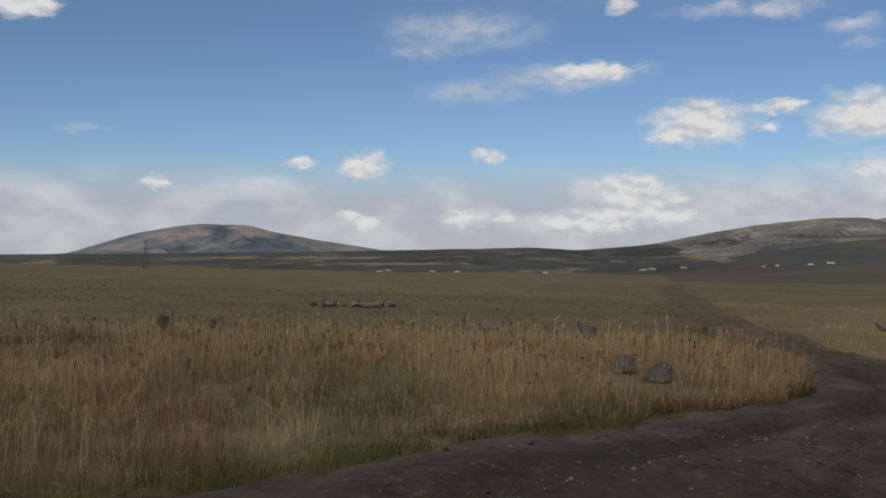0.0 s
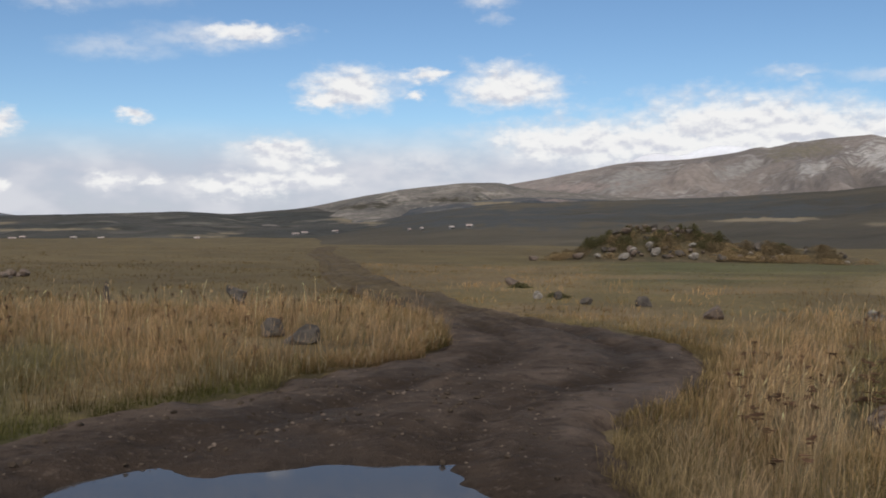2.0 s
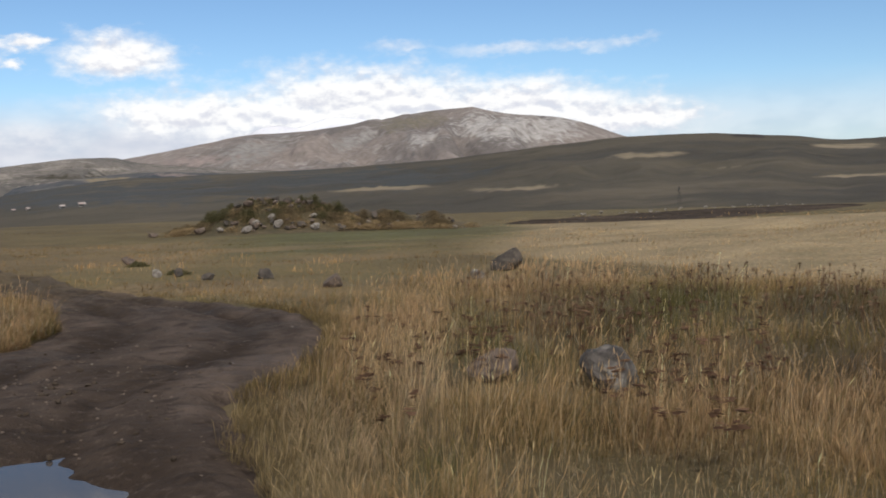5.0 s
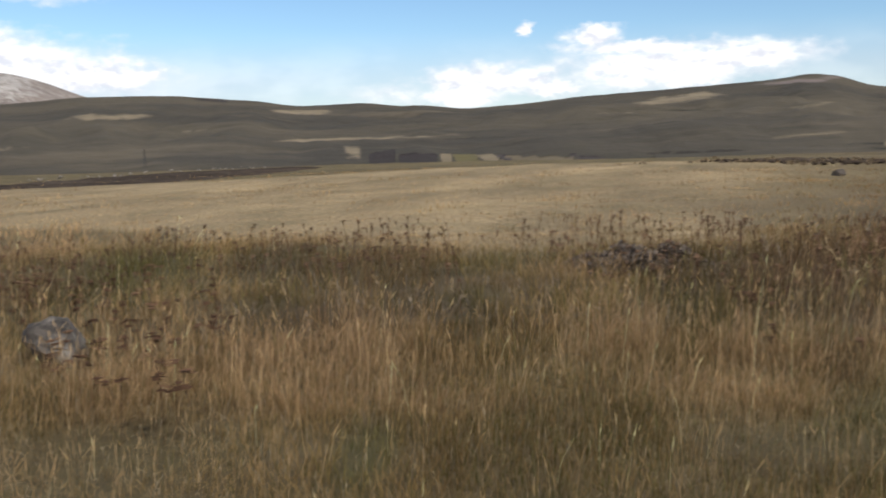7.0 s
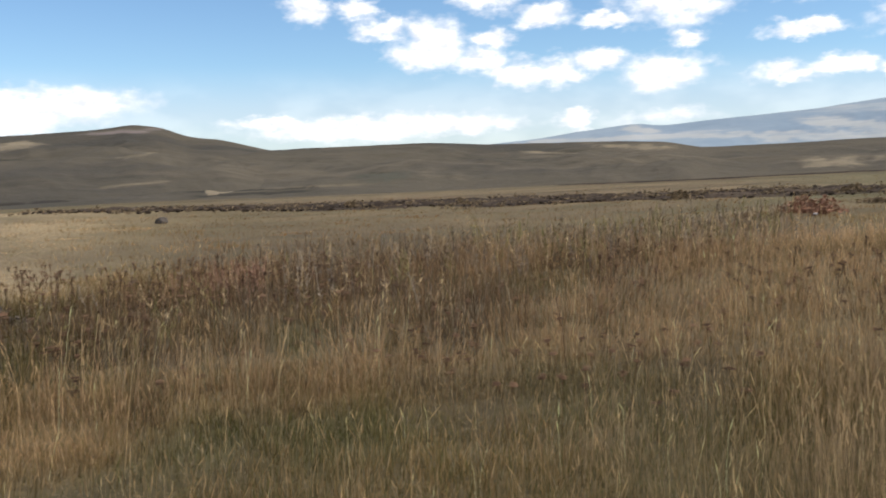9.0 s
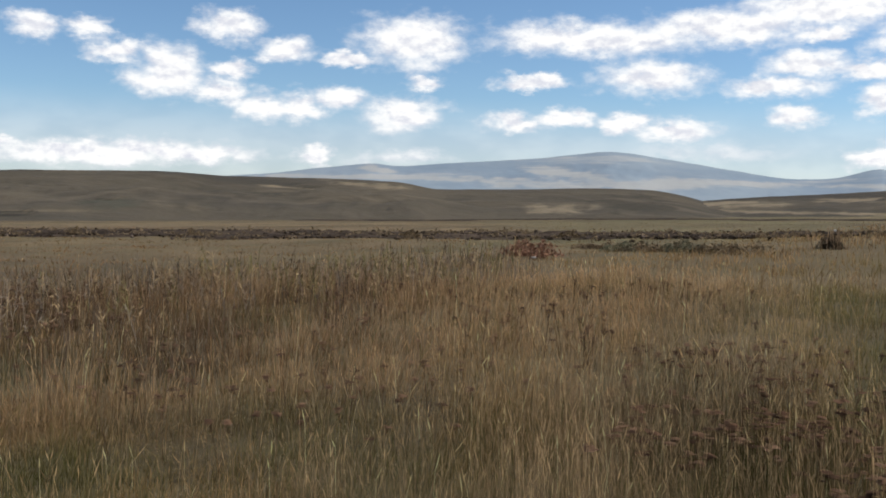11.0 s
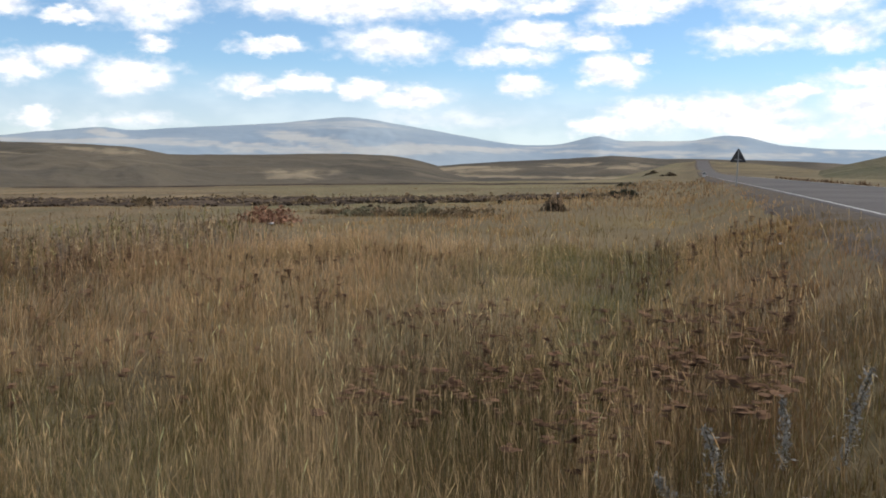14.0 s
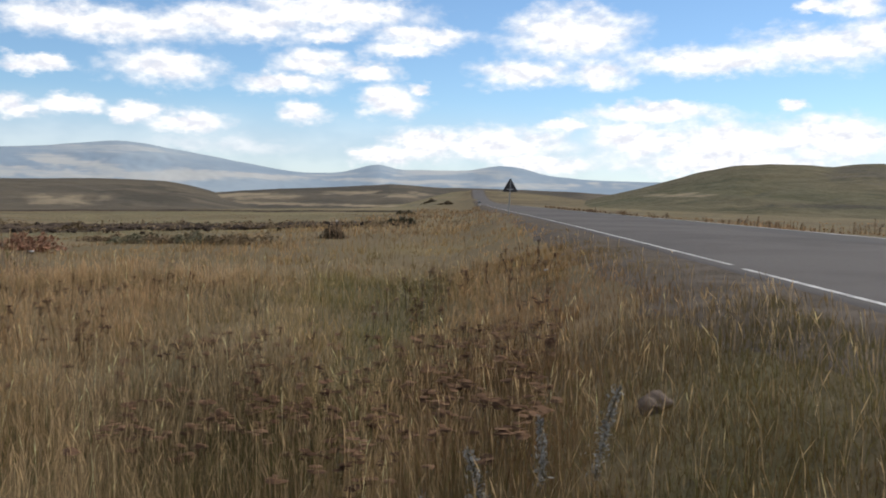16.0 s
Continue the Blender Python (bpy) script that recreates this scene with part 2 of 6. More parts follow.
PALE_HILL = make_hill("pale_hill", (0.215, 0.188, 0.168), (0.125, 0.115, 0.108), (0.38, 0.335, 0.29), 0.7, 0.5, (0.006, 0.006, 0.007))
MOUNTAIN = make_hill("bare_mountain", (0.26, 0.218, 0.195), (0.175, 0.152, 0.142), (0.42, 0.385, 0.36), 0.5, 0.8, (0.010, 0.010, 0.005), 0.35)
SNOW = make_hill("snow_peak", (0.82, 0.83, 0.86), (0.7, 0.7, 0.74), (0.85, 0.85, 0.86), 0.4, 1.0, (0.004, 0.004, 0.012), 0.12)
# BLUE_HILL has aerial haze mixed into its colour
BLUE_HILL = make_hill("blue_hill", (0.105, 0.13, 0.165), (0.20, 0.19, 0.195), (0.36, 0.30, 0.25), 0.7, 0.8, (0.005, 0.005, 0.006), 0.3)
# shadow over the foothill and haze are put into this dark blue
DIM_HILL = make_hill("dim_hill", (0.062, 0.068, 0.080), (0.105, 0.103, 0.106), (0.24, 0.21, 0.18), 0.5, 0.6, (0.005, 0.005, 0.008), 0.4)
# blue haze of distance is mixed into the rock colour
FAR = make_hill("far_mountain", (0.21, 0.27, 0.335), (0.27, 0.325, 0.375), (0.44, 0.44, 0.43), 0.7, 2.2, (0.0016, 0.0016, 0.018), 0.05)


def make_plain(name, a, b, scale, rough=0.95, bump=0.4, dist=0.02, spec=0.2):
    m, n, p = material(name)
    f = n.noise(p, scale, 6.0, 0.65)
    g = n.noise(p, scale * 0.13, 3.0, 0.5)
    c = n.mix(n.ramp(n.math("ADD", n.math("MULTIPLY", f, 0.6), n.math("MULTIPLY", g, 0.4)), 0.36, 0.64), a, b)
    finish(n, c, rough, f, bump, dist, spec)
    return m


PLOUGHED = make_plain("ploughed_soil", (0.026, 0.020, 0.016), (0.085, 0.064, 0.048), 0.9, 1.0, 1.0, 0.25, 0.02)
ROCK = make_plain("basalt", (0.034, 0.029, 0.025), (0.105, 0.086, 0.070), 9.0, 0.9, 0.8, 0.03)
PALE_ROCK = make_plain("lichened_stone", (0.085, 0.072, 0.06), (0.30, 0.265, 0.225), 11.0, 0.9, 0.8, 0.03)
def make_lichened():
    m, n, p = material("basalt_with_lichen")
    f = n.noise(p, 9.0, 6.0, 0.65)
    c = n.mix(n.ramp(f, 0.36, 0.64), (0.034, 0.030, 0.027), (0.105, 0.09, 0.078))
    c = n.mix(n.ramp(n.noise(p, 3.2, 5.0, 0.6), 0.54, 0.66, 0.0, 0.65), c, (0.30, 0.275, 0.24))
    finish(n, c, 0.9, f, 0.8, 0.03, 0.2)
    return m


LICHENED = make_lichened()
REDDISH = make_plain("reddish_stone", (0.075, 0.055, 0.043), (0.17, 0.128, 0.10), 9.0, 0.9, 0.8, 0.03)
EARTH = make_plain("mound_earth", (0.05, 0.043, 0.024), (0.115, 0.086, 0.050), 1.6, 0.95, 0.6, 0.1)


def make_grass(name, through_light=0.45):
    """Blades carry plant colour, darkened where shade falls; light comes partly through them."""
    m, n, p = material(name)
    tint = n.add("ShaderNodeAttribute", attribute="tint").outputs["Color"]
    a = n.add("ShaderNodeBsdfDiffuse", {0: tint})
    b = n.add("ShaderNodeBsdfTranslucent", {0: tint})
    mixed = n.add("ShaderNodeMixShader", {0: through_light, 1: a, 2: b})
    n.add("ShaderNodeOutputMaterial", {0: mixed})
    return m


GRASS = make_grass("grass_blades", 0.4)
UMBEL = make_grass("dry_umbels", 0.1)


def make_ground():
    m, n, p = material("steppe_ground")
    tint = n.add("ShaderNodeAttribute", attribute="tint").outputs["Color"]
    f = n.noise(p, 7.0, 6.0, 0.7)
    g = n.noise(p, 0.5, 4.0, 0.6)
    c = n.mix(n.ramp(f, 0.3, 0.7, 0.65, 0.0), tint, (0.045, 0.034, 0.020))
    c = n.mix(n.ramp(g, 0.4, 0.7, 0.0, 0.3), c, (0.085, 0.075, 0.034))
    finish(n, c, 0.95, f, 0.7, 0.05, 0.15)
    return m


GROUND = make_ground()


def make_dirt():
    m, n, p = material("rutted_dirt")
    f = n.noise(p, 14.0, 7.0, 0.7)
    g = n.noise(p, 0.9, 5.0, 0.6)
    tint = n.add("ShaderNodeAttribute", attribute="tint").outputs["Color"]
    c = n.mix(n.ramp(g, 0.38, 0.62, 0.5, 0.0), tint, (0.036, 0.026, 0.020))
    c = n.mix(n.ramp(f, 0.55, 0.75, 0.0, 0.75), c, (0.15, 0.112, 0.09))
    clod = n.noise(p, 4.5, 6.0, 0.72)
    c = n.mix(n.ramp(clod, 0.50, 0.36, 0.0, 0.65), c, (0.026, 0.019, 0.015))
    c = n.mix(n.ramp(clod, 0.56, 0.72, 0.0, 0.5), c, (0.125, 0.092, 0.073))
    f = n.math("ADD", n.math("MULTIPLY", f, 0.35), clod)
    wet = n.ramp(n.noise(p, 0.45, 4.0, 0.6), 0.36, 0.56, 0.72, 1.0)
    finish(n, c, wet, f, 0.9, 0.07, 0.06)
    return m


DIRT = make_dirt()


def make_asphalt():
    m, n, p = material("worn_asphalt")
    grit = n.noise(p, 60.0, 3.0, 0.7)
    worn = n.noise(n.vec("MULTIPLY", p, (0.5, 0.35, 1.0)), 0.55, 5.0, 0.6)
    c = n.mix(n.ramp(worn, 0.35, 0.65), (0.068, 0.060, 0.057), (0.102, 0.091, 0.086))
    c = n.mix(n.ramp(grit, 0.35, 0.7, 0.35, 0.0), c, (0.05, 0.05, 0.05))
    finish(n, c, 0.92, grit, 0.4, 0.01, 0.12)
    return m


ASPHALT = make_asphalt()
TAR = make_plain("tar_patch", (0.060, 0.056, 0.055), (0.082, 0.076, 0.074), 4.0, 0.92, 0.3, 0.01, 0.12)
LINE = make_plain("worn_road_paint", (0.22, 0.21, 0.20), (0.52, 0.51, 0.49), 6.0, 0.7, 0.2, 0.005)
GRAVEL = make_plain("shoulder_gravel", (0.055, 0.045, 0.036), (0.12, 0.10, 0.082), 20.0, 1.0, 0.8, 0.02, 0.03)
STEEL = make_plain("galvanised_steel", (0.20, 0.21, 0.21), (0.30, 0.30, 0.30), 6.0, 0.55, 0.1, 0.002, 0.5)
SIGN_BACK = make_plain("sign_back", (0.018, 0.018, 0.020), (0.035, 0.035, 0.036), 5.0, 0.6, 0.1, 0.002, 0.4)
PLASTER = make_plain("house_plaster", (0.15, 0.145, 0.14), (0.26, 0.25, 0.24), 0.4)
ROOF = make_plain("tin_roof", (0.30, 0.22, 0.19), (0.45, 0.40, 0.37), 0.3, 0.6)
MAST = make_plain("weathered_mast", (0.035, 0.034, 0.034), (0.07, 0.066, 0.064), 0.5)
DARK = make_plain("dark_opening", (0.02, 0.02, 0.022), (0.03, 0.03, 0.03), 1.0)


def make_water():
    m, n, p = material("muddy_water")
    ripple = n.noise(p, 2.5, 3.0, 0.5)
    finish(n, (0.055, 0.049, 0.047), 0.05, ripple, 0.08, 0.01, 0.12)
    return m


WATER = make_water()

# ---------------------------------------------------------------- shape of the land


def sm(a, b, x):
    t = np.clip((x - a) / (b - a), 0, 1)
    return t * t * (3 - 2 * t)


def vnoise(x, y, size, seed=0, octaves=3):
    """Smooth value noise of unit amplitude about zero, with features of that size in metres."""
    out, amp, tot = 0.0, 1.0, 0.0
    for k in range(octaves):
        lattice = np.random.RandomState(seed * 31 + k).rand(256, 256)
        u, v = np.asarray(x) / size * 2 ** k + 17.3 * k, np.asarray(y) / size * 2 ** k + 5.1 * k
        iu, iv = np.floor(u).astype(int), np.floor(v).astype(int)
        fu, fv = u - iu, v - iv
        fu, fv = fu * fu * (3 - 2 * fu), fv * fv * (3 - 2 * fv)
        a, b = lattice[iu % 256, iv % 256], lattice[(iu + 1) % 256, iv % 256]
        c, d = lattice[iu % 256, (iv + 1) % 256], lattice[(iu + 1) % 256, (iv + 1) % 256]
        out = out + amp * ((a * (1 - fu) + b * fu) * (1 - fv) + (c * (1 - fu) + d * fu) * fv - 0.5) * 2
        tot, amp = tot + amp, amp * 0.5
    return out / tot


ROAD_BEARING = radians(150.6)
ROAD_LEFT, ROAD_RIGHT, ROAD_Z = 3.25, 10.95, 0.93


def road_uv(x, y):
    """Metres along the road and to the right of the standpoint, as the straight stretch runs."""
    s, c = math.sin(ROAD_BEARING), math.cos(ROAD_BEARING)
    return s * x + c * y, c * x - s * y


def road_bend(u):
    return -1.0 * sm(20, 130, u) - 1.0 * sm(130, 280, u) - 4.1 * sm(280, 850, u)


def road_climb(u):
    return 9.0 * np.clip((u - 300) / 500, 0, 1.04) ** 2.6 - 9.0 * sm(840, 1150, u)


# centre line and half width of the dirt track, metres
TRACK = [(-7.5, -2.6, 2.3), (-4.4, 0.6, 2.4), (-1.9, 3.1, 2.6), (0.2, 5.3, 2.55), (1.6, 7.15, 2.15), (2.9, 8.6, 1.65), (3.9, 9.6, 1.9),
         (5.45, 11.1, 1.72), (6.6, 13.1, 1.75), (7.2, 15.6, 1.45), (7.5, 18.6, 1.0), (7.6, 22, 0.9), (8.1, 25.5, 1.1), (8.5, 30, 1.1),
         (11.5, 46, 1.1), (16.5, 69, 1.1), (22, 98, 1.1), (40, 170, 1.1)]


def spline(points, per):
    """Catmull-Rom through the points."""
    p = np.array(points, float)
    p = np.vstack([2 * p[0] - p[1], p, 2 * p[-1] - p[-2]])
    out = []
    for i in range(1, len(p) - 2):
        t = np.linspace(0, 1, per, endpoint=False)[:, None]
        a, b, c, d = p[i - 1], p[i], p[i + 1], p[i + 2]
        out.append(0.5 * (2 * b + (c - a) * t + (2 * a - 5 * b + 4 * c - d) * t ** 2 + (3 * b - a - 3 * c + d) * t ** 3))
    return np.vstack(out + [p[-2:-1]])


TRACK_LINE = spline(TRACK, 16)


def track_side(x, y):
    """Distance to the track's centre line over its half width (below 1: on the track)."""
    x, y = np.asarray(x, float), np.asarray(y, float)
    best = np.full(x.shape, 1e9)
    for cx, cy, hw in TRACK_LINE:
        d = np.hypot(x - cx, y - cy) / hw
        best = np.minimum(best, d)
    return best


def ground_z(x, y):
    r = np.hypot(x, y)
    u, v = road_uv(x, y)
    v2 = v - road_bend(u)
    left = np.maximum(-v - 6, 0)
    z = -14 * (1 - np.exp(-0.032 * left / 14)) - 7.0 * sm(190, 460, r) * sm(-10, -60, v)
    z = z + 0.9 * np.exp(-((x - 76) / 30) ** 2 - ((y - 15) / 26) ** 2)
    near_road = np.exp(-(np.maximum(np.abs(v2 - 7) - 12, 0) / 90) ** 2)
    bank = sm(-1.2, 2.6, v2) * (1 - 0.6 * sm(11.8, 17, v2))
    z = z + bank * ROAD_Z + road_climb(u) * near_road
    z = z - 3.0 * sm(30, 300, v)
    rough = 0.03 * vnoise(x, y, 2.2, 3) + 0.08 * vnoise(x, y, 3.4, 6) * sm(12, 22, r) + 0.12 * vnoise(x, y, 11, 4) * sm(4, 14, r) + 0.8 * vnoise(x, y, 90, 5) * sm(60, 200, r)
    on_road = sm(0.4, 1.6, ROAD_LEFT - v2) + sm(0.4, 1.6, v2 - ROAD_RIGHT)
    return z + rough * np.clip(on_road, 0, 1)


def polar(az, r):
    a = np.radians(az)
    return r * np.sin(a), r * np.cos(a)


def bearing_of(x, y):
    return np.degrees(np.arctan2(x, y))


def mesh_from(name, verts, faces, mat, smooth=True):
    me = bpy.data.meshes.new(name)
    me.from_pydata([tuple(v) for v in verts], [], faces)
    me.materials.append(mat)
    me.polygons.foreach_set("use_smooth", [smooth] * len(me.polygons))
    me.update()
    return me


def grid_mesh(name, X, Y, Z, mat, tint=None, smooth=True):
    """A sheet from arrays of rows and columns; tint: a plant or soil colour at each corner."""
    n, m = X.shape
    me = bpy.data.meshes.new(name)
    co = np.stack([X, Y, Z], -1).reshape(-1, 3).astype(np.float32)
    i = (np.arange(n - 1)[:, None] * m + np.arange(m - 1)[None, :]).ravel()
    quads = np.stack([i, i + 1, i + m + 1, i + m], -1).astype(np.int32)
    fill(me, co, quads.ravel(), np.full(len(quads), 4, np.int32), mat, tint, smooth)
    return me


def fill(me, co, loops, sizes, mat, tint=None, smooth=True):
    me.vertices.add(len(co))
    me.vertices.foreach_set("co", co.astype(np.float32).ravel())
    me.loops.add(len(loops))
    me.loops.foreach_set("vertex_index", loops.astype(np.int32))
    me.polygons.add(len(sizes))
    starts = np.concatenate([[0], np.cumsum(sizes)[:-1]]).astype(np.int32)
    me.polygons.foreach_set("loop_start", starts)
    me.polygons.foreach_set("use_smooth", np.full(len(sizes), smooth))
    me.materials.append(mat)
    if tint is not None:
        a = me.attributes.new("tint", "FLOAT_COLOR", "POINT")
        t = np.ones((len(co), 4), np.float32)
        t[:, :3] = tint.reshape(-1, 3)
        a.data.foreach_set("color", t.ravel())
    me.update(calc_edges=True)


def part(name, me, parent, label=""):
    ob = new(name, me)
    ob.parent = parent
    return tagged(ob, label) if label else ob


# plant and soil colours
STRAW, GOLD, RUST, GREEN, OLIVE, DULL, WEED = (np.array(c) for c in (
    (0.46, 0.335, 0.185), (0.37, 0.225, 0.095), (0.27, 0.135, 0.066), (0.095, 0.104, 0.034), (0.175, 0.13, 0.058), (0.13, 0.095, 0.053), (0.165, 0.108, 0.066)))


# stands of different grass: kind, bearing and distance of the middle, half widths in degrees and metres
PATCHES = []


def grow(kind, az, r, half_az, half_r):
    PATCHES.append((kind, az, r, half_az, half_r))


grow("gold", 47.0, 24.0, 6.0, 8.0)
grow("gold", -16.0, 16.0, 10.0, 5.0)
grow("gold", 2.1, 13.6, 3.9, 5.0)
grow("gold", 6.0, 17.0, 14.0, 5.0)
grow("gold", 16.1, 15.0, 3.6, 4.1)
grow("gold", 37.0, 15.1, 2.7, 7.5)
grow("gold", 38.3, 16.1, 3.9, 7.8)
grow("gold", 55.0, 7.2, 3.6, 1.2)
grow("gold", 64.2, 7.3, 7.6, 1.4)
grow("gold", 67.9, 6.0, 10.6, 0.4)
grow("gold", 81.3, 8.3, 3.0, 1.2)
grow("gold", 88.2, 6.5, 7.6, 0.6)
grow("gold", 89.1, 7.5, 3.0, 0.7)
grow("gold", 100.0, 7.8, 7.0, 0.9)
grow("gold", 104.0, 8.4, 6.6, 0.9)
grow("gold", 106.7, 8.2, 6.0, 0.8)
grow("gold", 118.4, 10.5, 6.0, 2.7)
grow("gold", 120.3, 11.2, 4.5, 2.8)
grow("gold", 123.7, 16.0, 6.0, 5.8)
grow("gold", 131.4, 17.7, 9.1, 8.4)
grow("gold", 132.8, 18.6, 7.9, 7.3)
grow("gold", 136.0, 13.7, 6.0, 2.7)
grow("gold", 148.0, 6.1, 1.8, 0.6)
grow("gold", 150.8, 21.4, 1.5, 4.3)
grow("gold", 152.1, 30.0, 1.6, 10.0)
grow("gold", 153.2, 12.5, 2.1, 3.5)
grow("straw", -9.6, 8.5, 2.4, 1.1)
grow("straw", 1.2, 8.4, 2.4, 0.4)
grow("straw", 10.5, 10.3, 1.8, 1.0)
grow("straw", 31.6, 6.5, 3.6, 1.5)
grow("straw", 34.0, 5.8, 4.5, 1.1)
grow("straw", 40.2, 8.2, 1.8, 1.9)
grow("straw", 123.3, 5.8, 7.6, 0.6)
grow("straw", 133.6, 5.8, 6.0, 1.1)
grow("straw", 136.1, 7.9, 4.5, 1.8)
grow("straw", 138.8, 13.3, 3.6, 4.2)
grow("olive", -5.9, 9.0, 2.4, 0.7)
grow("olive", -5.3, 9.3, 2.1, 0.9)
grow("olive", -2.5, 12.3, 1.8, 1.7)
grow("olive", 41.5, 5.7, 1.8, 0.5)
grow("olive", 43.0, 13.1, 1.8, 3.1)
grow("olive", 45.0, 9.8, 3.0, 1.3)
grow("olive", 54.3, 15.7, 3.6, 4.6)
grow("olive", 68.7, 5.0, 1.8, 0.3)
grow("olive", 95.3, 5.8, 3.6, 0.4)
grow("olive", 96.9, 6.3, 3.6, 0.5)
grow("olive", 100.3, 11.1, 1.5, 1.9)
grow("olive", 101.2, 10.6, 1.2, 2.3)
grow("olive", 103.8, 6.2, 6.0, 0.8)
grow("olive", 105.7, 6.2, 2.4, 0.4)
grow("olive", 117.8, 7.4, 4.5, 1.2)
grow("olive", 123.8, 5.8, 4.5, 1.0)
grow("olive", 136.9, 9.5, 2.4, 1.3)
grow("olive", 144.3, 18.4, 3.0, 4.4)
grow("olive", 141.0, 6.6, 3.0, 0.9)
grow("olive", 146.6, 9.4, 2.7, 2.9)
grow("olive", 147.5, 12.6, 2.2, 2.6)
grow("olive", 166.5, 4.6, 5.0, 0.8)
grow("olive", 148.3, 17.2, 1.8, 5.9)
grow("olive", 164.0, 6.0, 5.0, 1.4)
grow("dusk", -22.0, 19.0, 5.0, 3.0)
grow("dusk", 47.8, 17.3, 2.4, 5.4)
grow("dusk", 49.6, 13.4, 3.0, 3.2)
grow("dusk", 62.0, 14.2, 3.0, 5.5)
grow("dusk", 73.1, 9.8, 2.4, 1.7)
grow("dusk", 85.2, 11.2, 2.4, 2.9)
grow("dusk", 138.0, 8.8, 4.5, 3.3)
grow("dusk", 142.4, 5.7, 3.6, 1.1)
grow("dusk", 152.8, 4.8, 3.6, 0.7)
grow("rust", -15.1, 10.7, 3.6, 2.7)
grow("rust", 95.6, 27.1, 2.4, 9.0)
grow("rust", 156.2, 6.5, 7.6, 1.8)
grow("rust", 156.9, 11.5, 4.8, 3.6)
grow("weed", 66.9, 9.3, 3.0, 1.5)
grow("weed", 67.3, 12.2, 3.0, 1.4)
grow("weed", 67.9, 12.6, 3.6, 4.5)
grow("weed", 90.7, 12.1, 4.5, 3.3)
grow("weed", 93.6, 8.3, 1.8, 1.8)
grow("weed", 97.5, 12.8, 3.0, 3.9)
grow("weed", 103.3, 23.8, 9.1, 11.9)
grow("weed", 109.9, 11.6, 4.5, 2.2)
grow("weed", 117.9, 16.1, 1.8, 6.7)
grow("weed", 120.2, 28.1, 4.5, 14.1)
grow("weed", 121.7, 24.9, 5.1, 12.4)
grow("weed", 124.8, 33.0, 3.9, 16.3)
grow("matted", 52.3, 5.5, 7.6, 0.7)
grow("matted", 58.1, 4.7, 4.5, 0.2)
grow("matted", 90.4, 5.1, 4.5, 0.3)
grow("matted", 93.2, 5.4, 6.0, 0.4)
grow("matted", 110.2, 7.6, 3.6, 0.6)
grow("matted", 110.7, 6.7, 3.6, 0.6)
grow("matted", 116.1, 7.6, 9.1, 0.8)
grow("matted", 121.3, 7.8, 4.5, 1.3)
grow("matted", 162.0, 7.5, 4.0, 2.5)
KINDS = ("gold", "straw", "olive", "dusk", "rust", "weed", "matted")


def stands(x, y):
    """Share of each kind of grass at a place; the rest is mixed steppe grass."""
    az, r = bearing_of(x, y), np.hypot(x, y)
    wa, wr = 1.6 * vnoise(x, y, 1.5, 12), 1 + 0.12 * vnoise(x, y, 1.3, 13)
    out = {kind: np.zeros(az.shape) for kind in KINDS}
    for kind, a, r0, ha, hr in PATCHES:
        d = np.hypot((az + wa * min(ha / 4, 1) - a) / ha, (r * wr - r0) / hr)
        out[kind] = np.maximum(out[kind], sm(1.45, 0.45, d))
    fade = sm(34, 24, r)
    loose_gold, loose_olive = vnoise(x, y, 2.4, 14), vnoise(x, y, 1.8, 15)
    out["gold"] = np.maximum(out["gold"], 0.55 * sm(0.1, 0.45, loose_gold))
    out["olive"] = np.maximum(out["olive"], 0.6 * sm(0.1, 0.45, loose_olive))
    total = sum(out.values())
    scale = fade / np.maximum(total, 1)
    return {kind: f * scale for kind, f in out.items()}


def zones(x, y):
    """How far each kind of cover holds at a place, 0 to 1."""
    az, r = bearing_of(x, y), np.hypot(x, y)
    u, v = road_uv(x, y)
    wob = 1.6 * vnoise(x, y, 6.0, 11)
    pale = sm(40, 47, az) * (1 - sm(82, 96, az + wob)) * sm(-1.2, 1.6, r + wob - np.interp(az, [40, 44, 50, 58, 66, 75, 90], [35, 33, 29, 23, 18, 15.5, 15.5])) * (1 - sm(84, 100, r))
    mid = np.interp(az, [55, 75, 88, 97, 110, 120, 128], [10.5, 11.0, 12.5, 15.0, 18.0, 24.0, 28.0])
    half = np.interp(az, [55, 75, 88, 97, 110, 120, 128], [2.3, 2.6, 3.5, 5.0, 6.5, 7.5, 6.0])
    weeds = np.exp(-((r - mid - wob) / half) ** 4) * sm(54, 62, az) * (1 - sm(124, 129, az))
    meadow = sm(16, 22, az) * (1 - sm(43, 47, az)) * sm(21, 25, r + wob) * (1 - sm(84, 100, r)) * (1 - sm(37, 41, az) * sm(38, 31, r))
    thin = sm(19, 23, az) * (1 - sm(36, 40, az)) * sm(13.6, 15.4, r + 0.5 * wob) * (1 - sm(22, 26, r))
    far_green = (1 - sm(40, 50, az)) * sm(21, 29, r + 2 * wob)
    verge = sm(-1.0, 1.6, v) * sm(140, 148, az)
    low = sm(86, 98, az + wob) * sm(24, 31, r + wob + 6 * sm(-9, -4, v)) * (1 - sm(-15, -8, v)) * (1 - sm(112, 118, az) * sm(124, 118, az) * sm(26, 22, r))
    return dict(az=az, r=r, v=v, pale=pale, weeds=weeds, meadow=meadow, far_green=far_green, verge=verge, low=low, thin=thin)


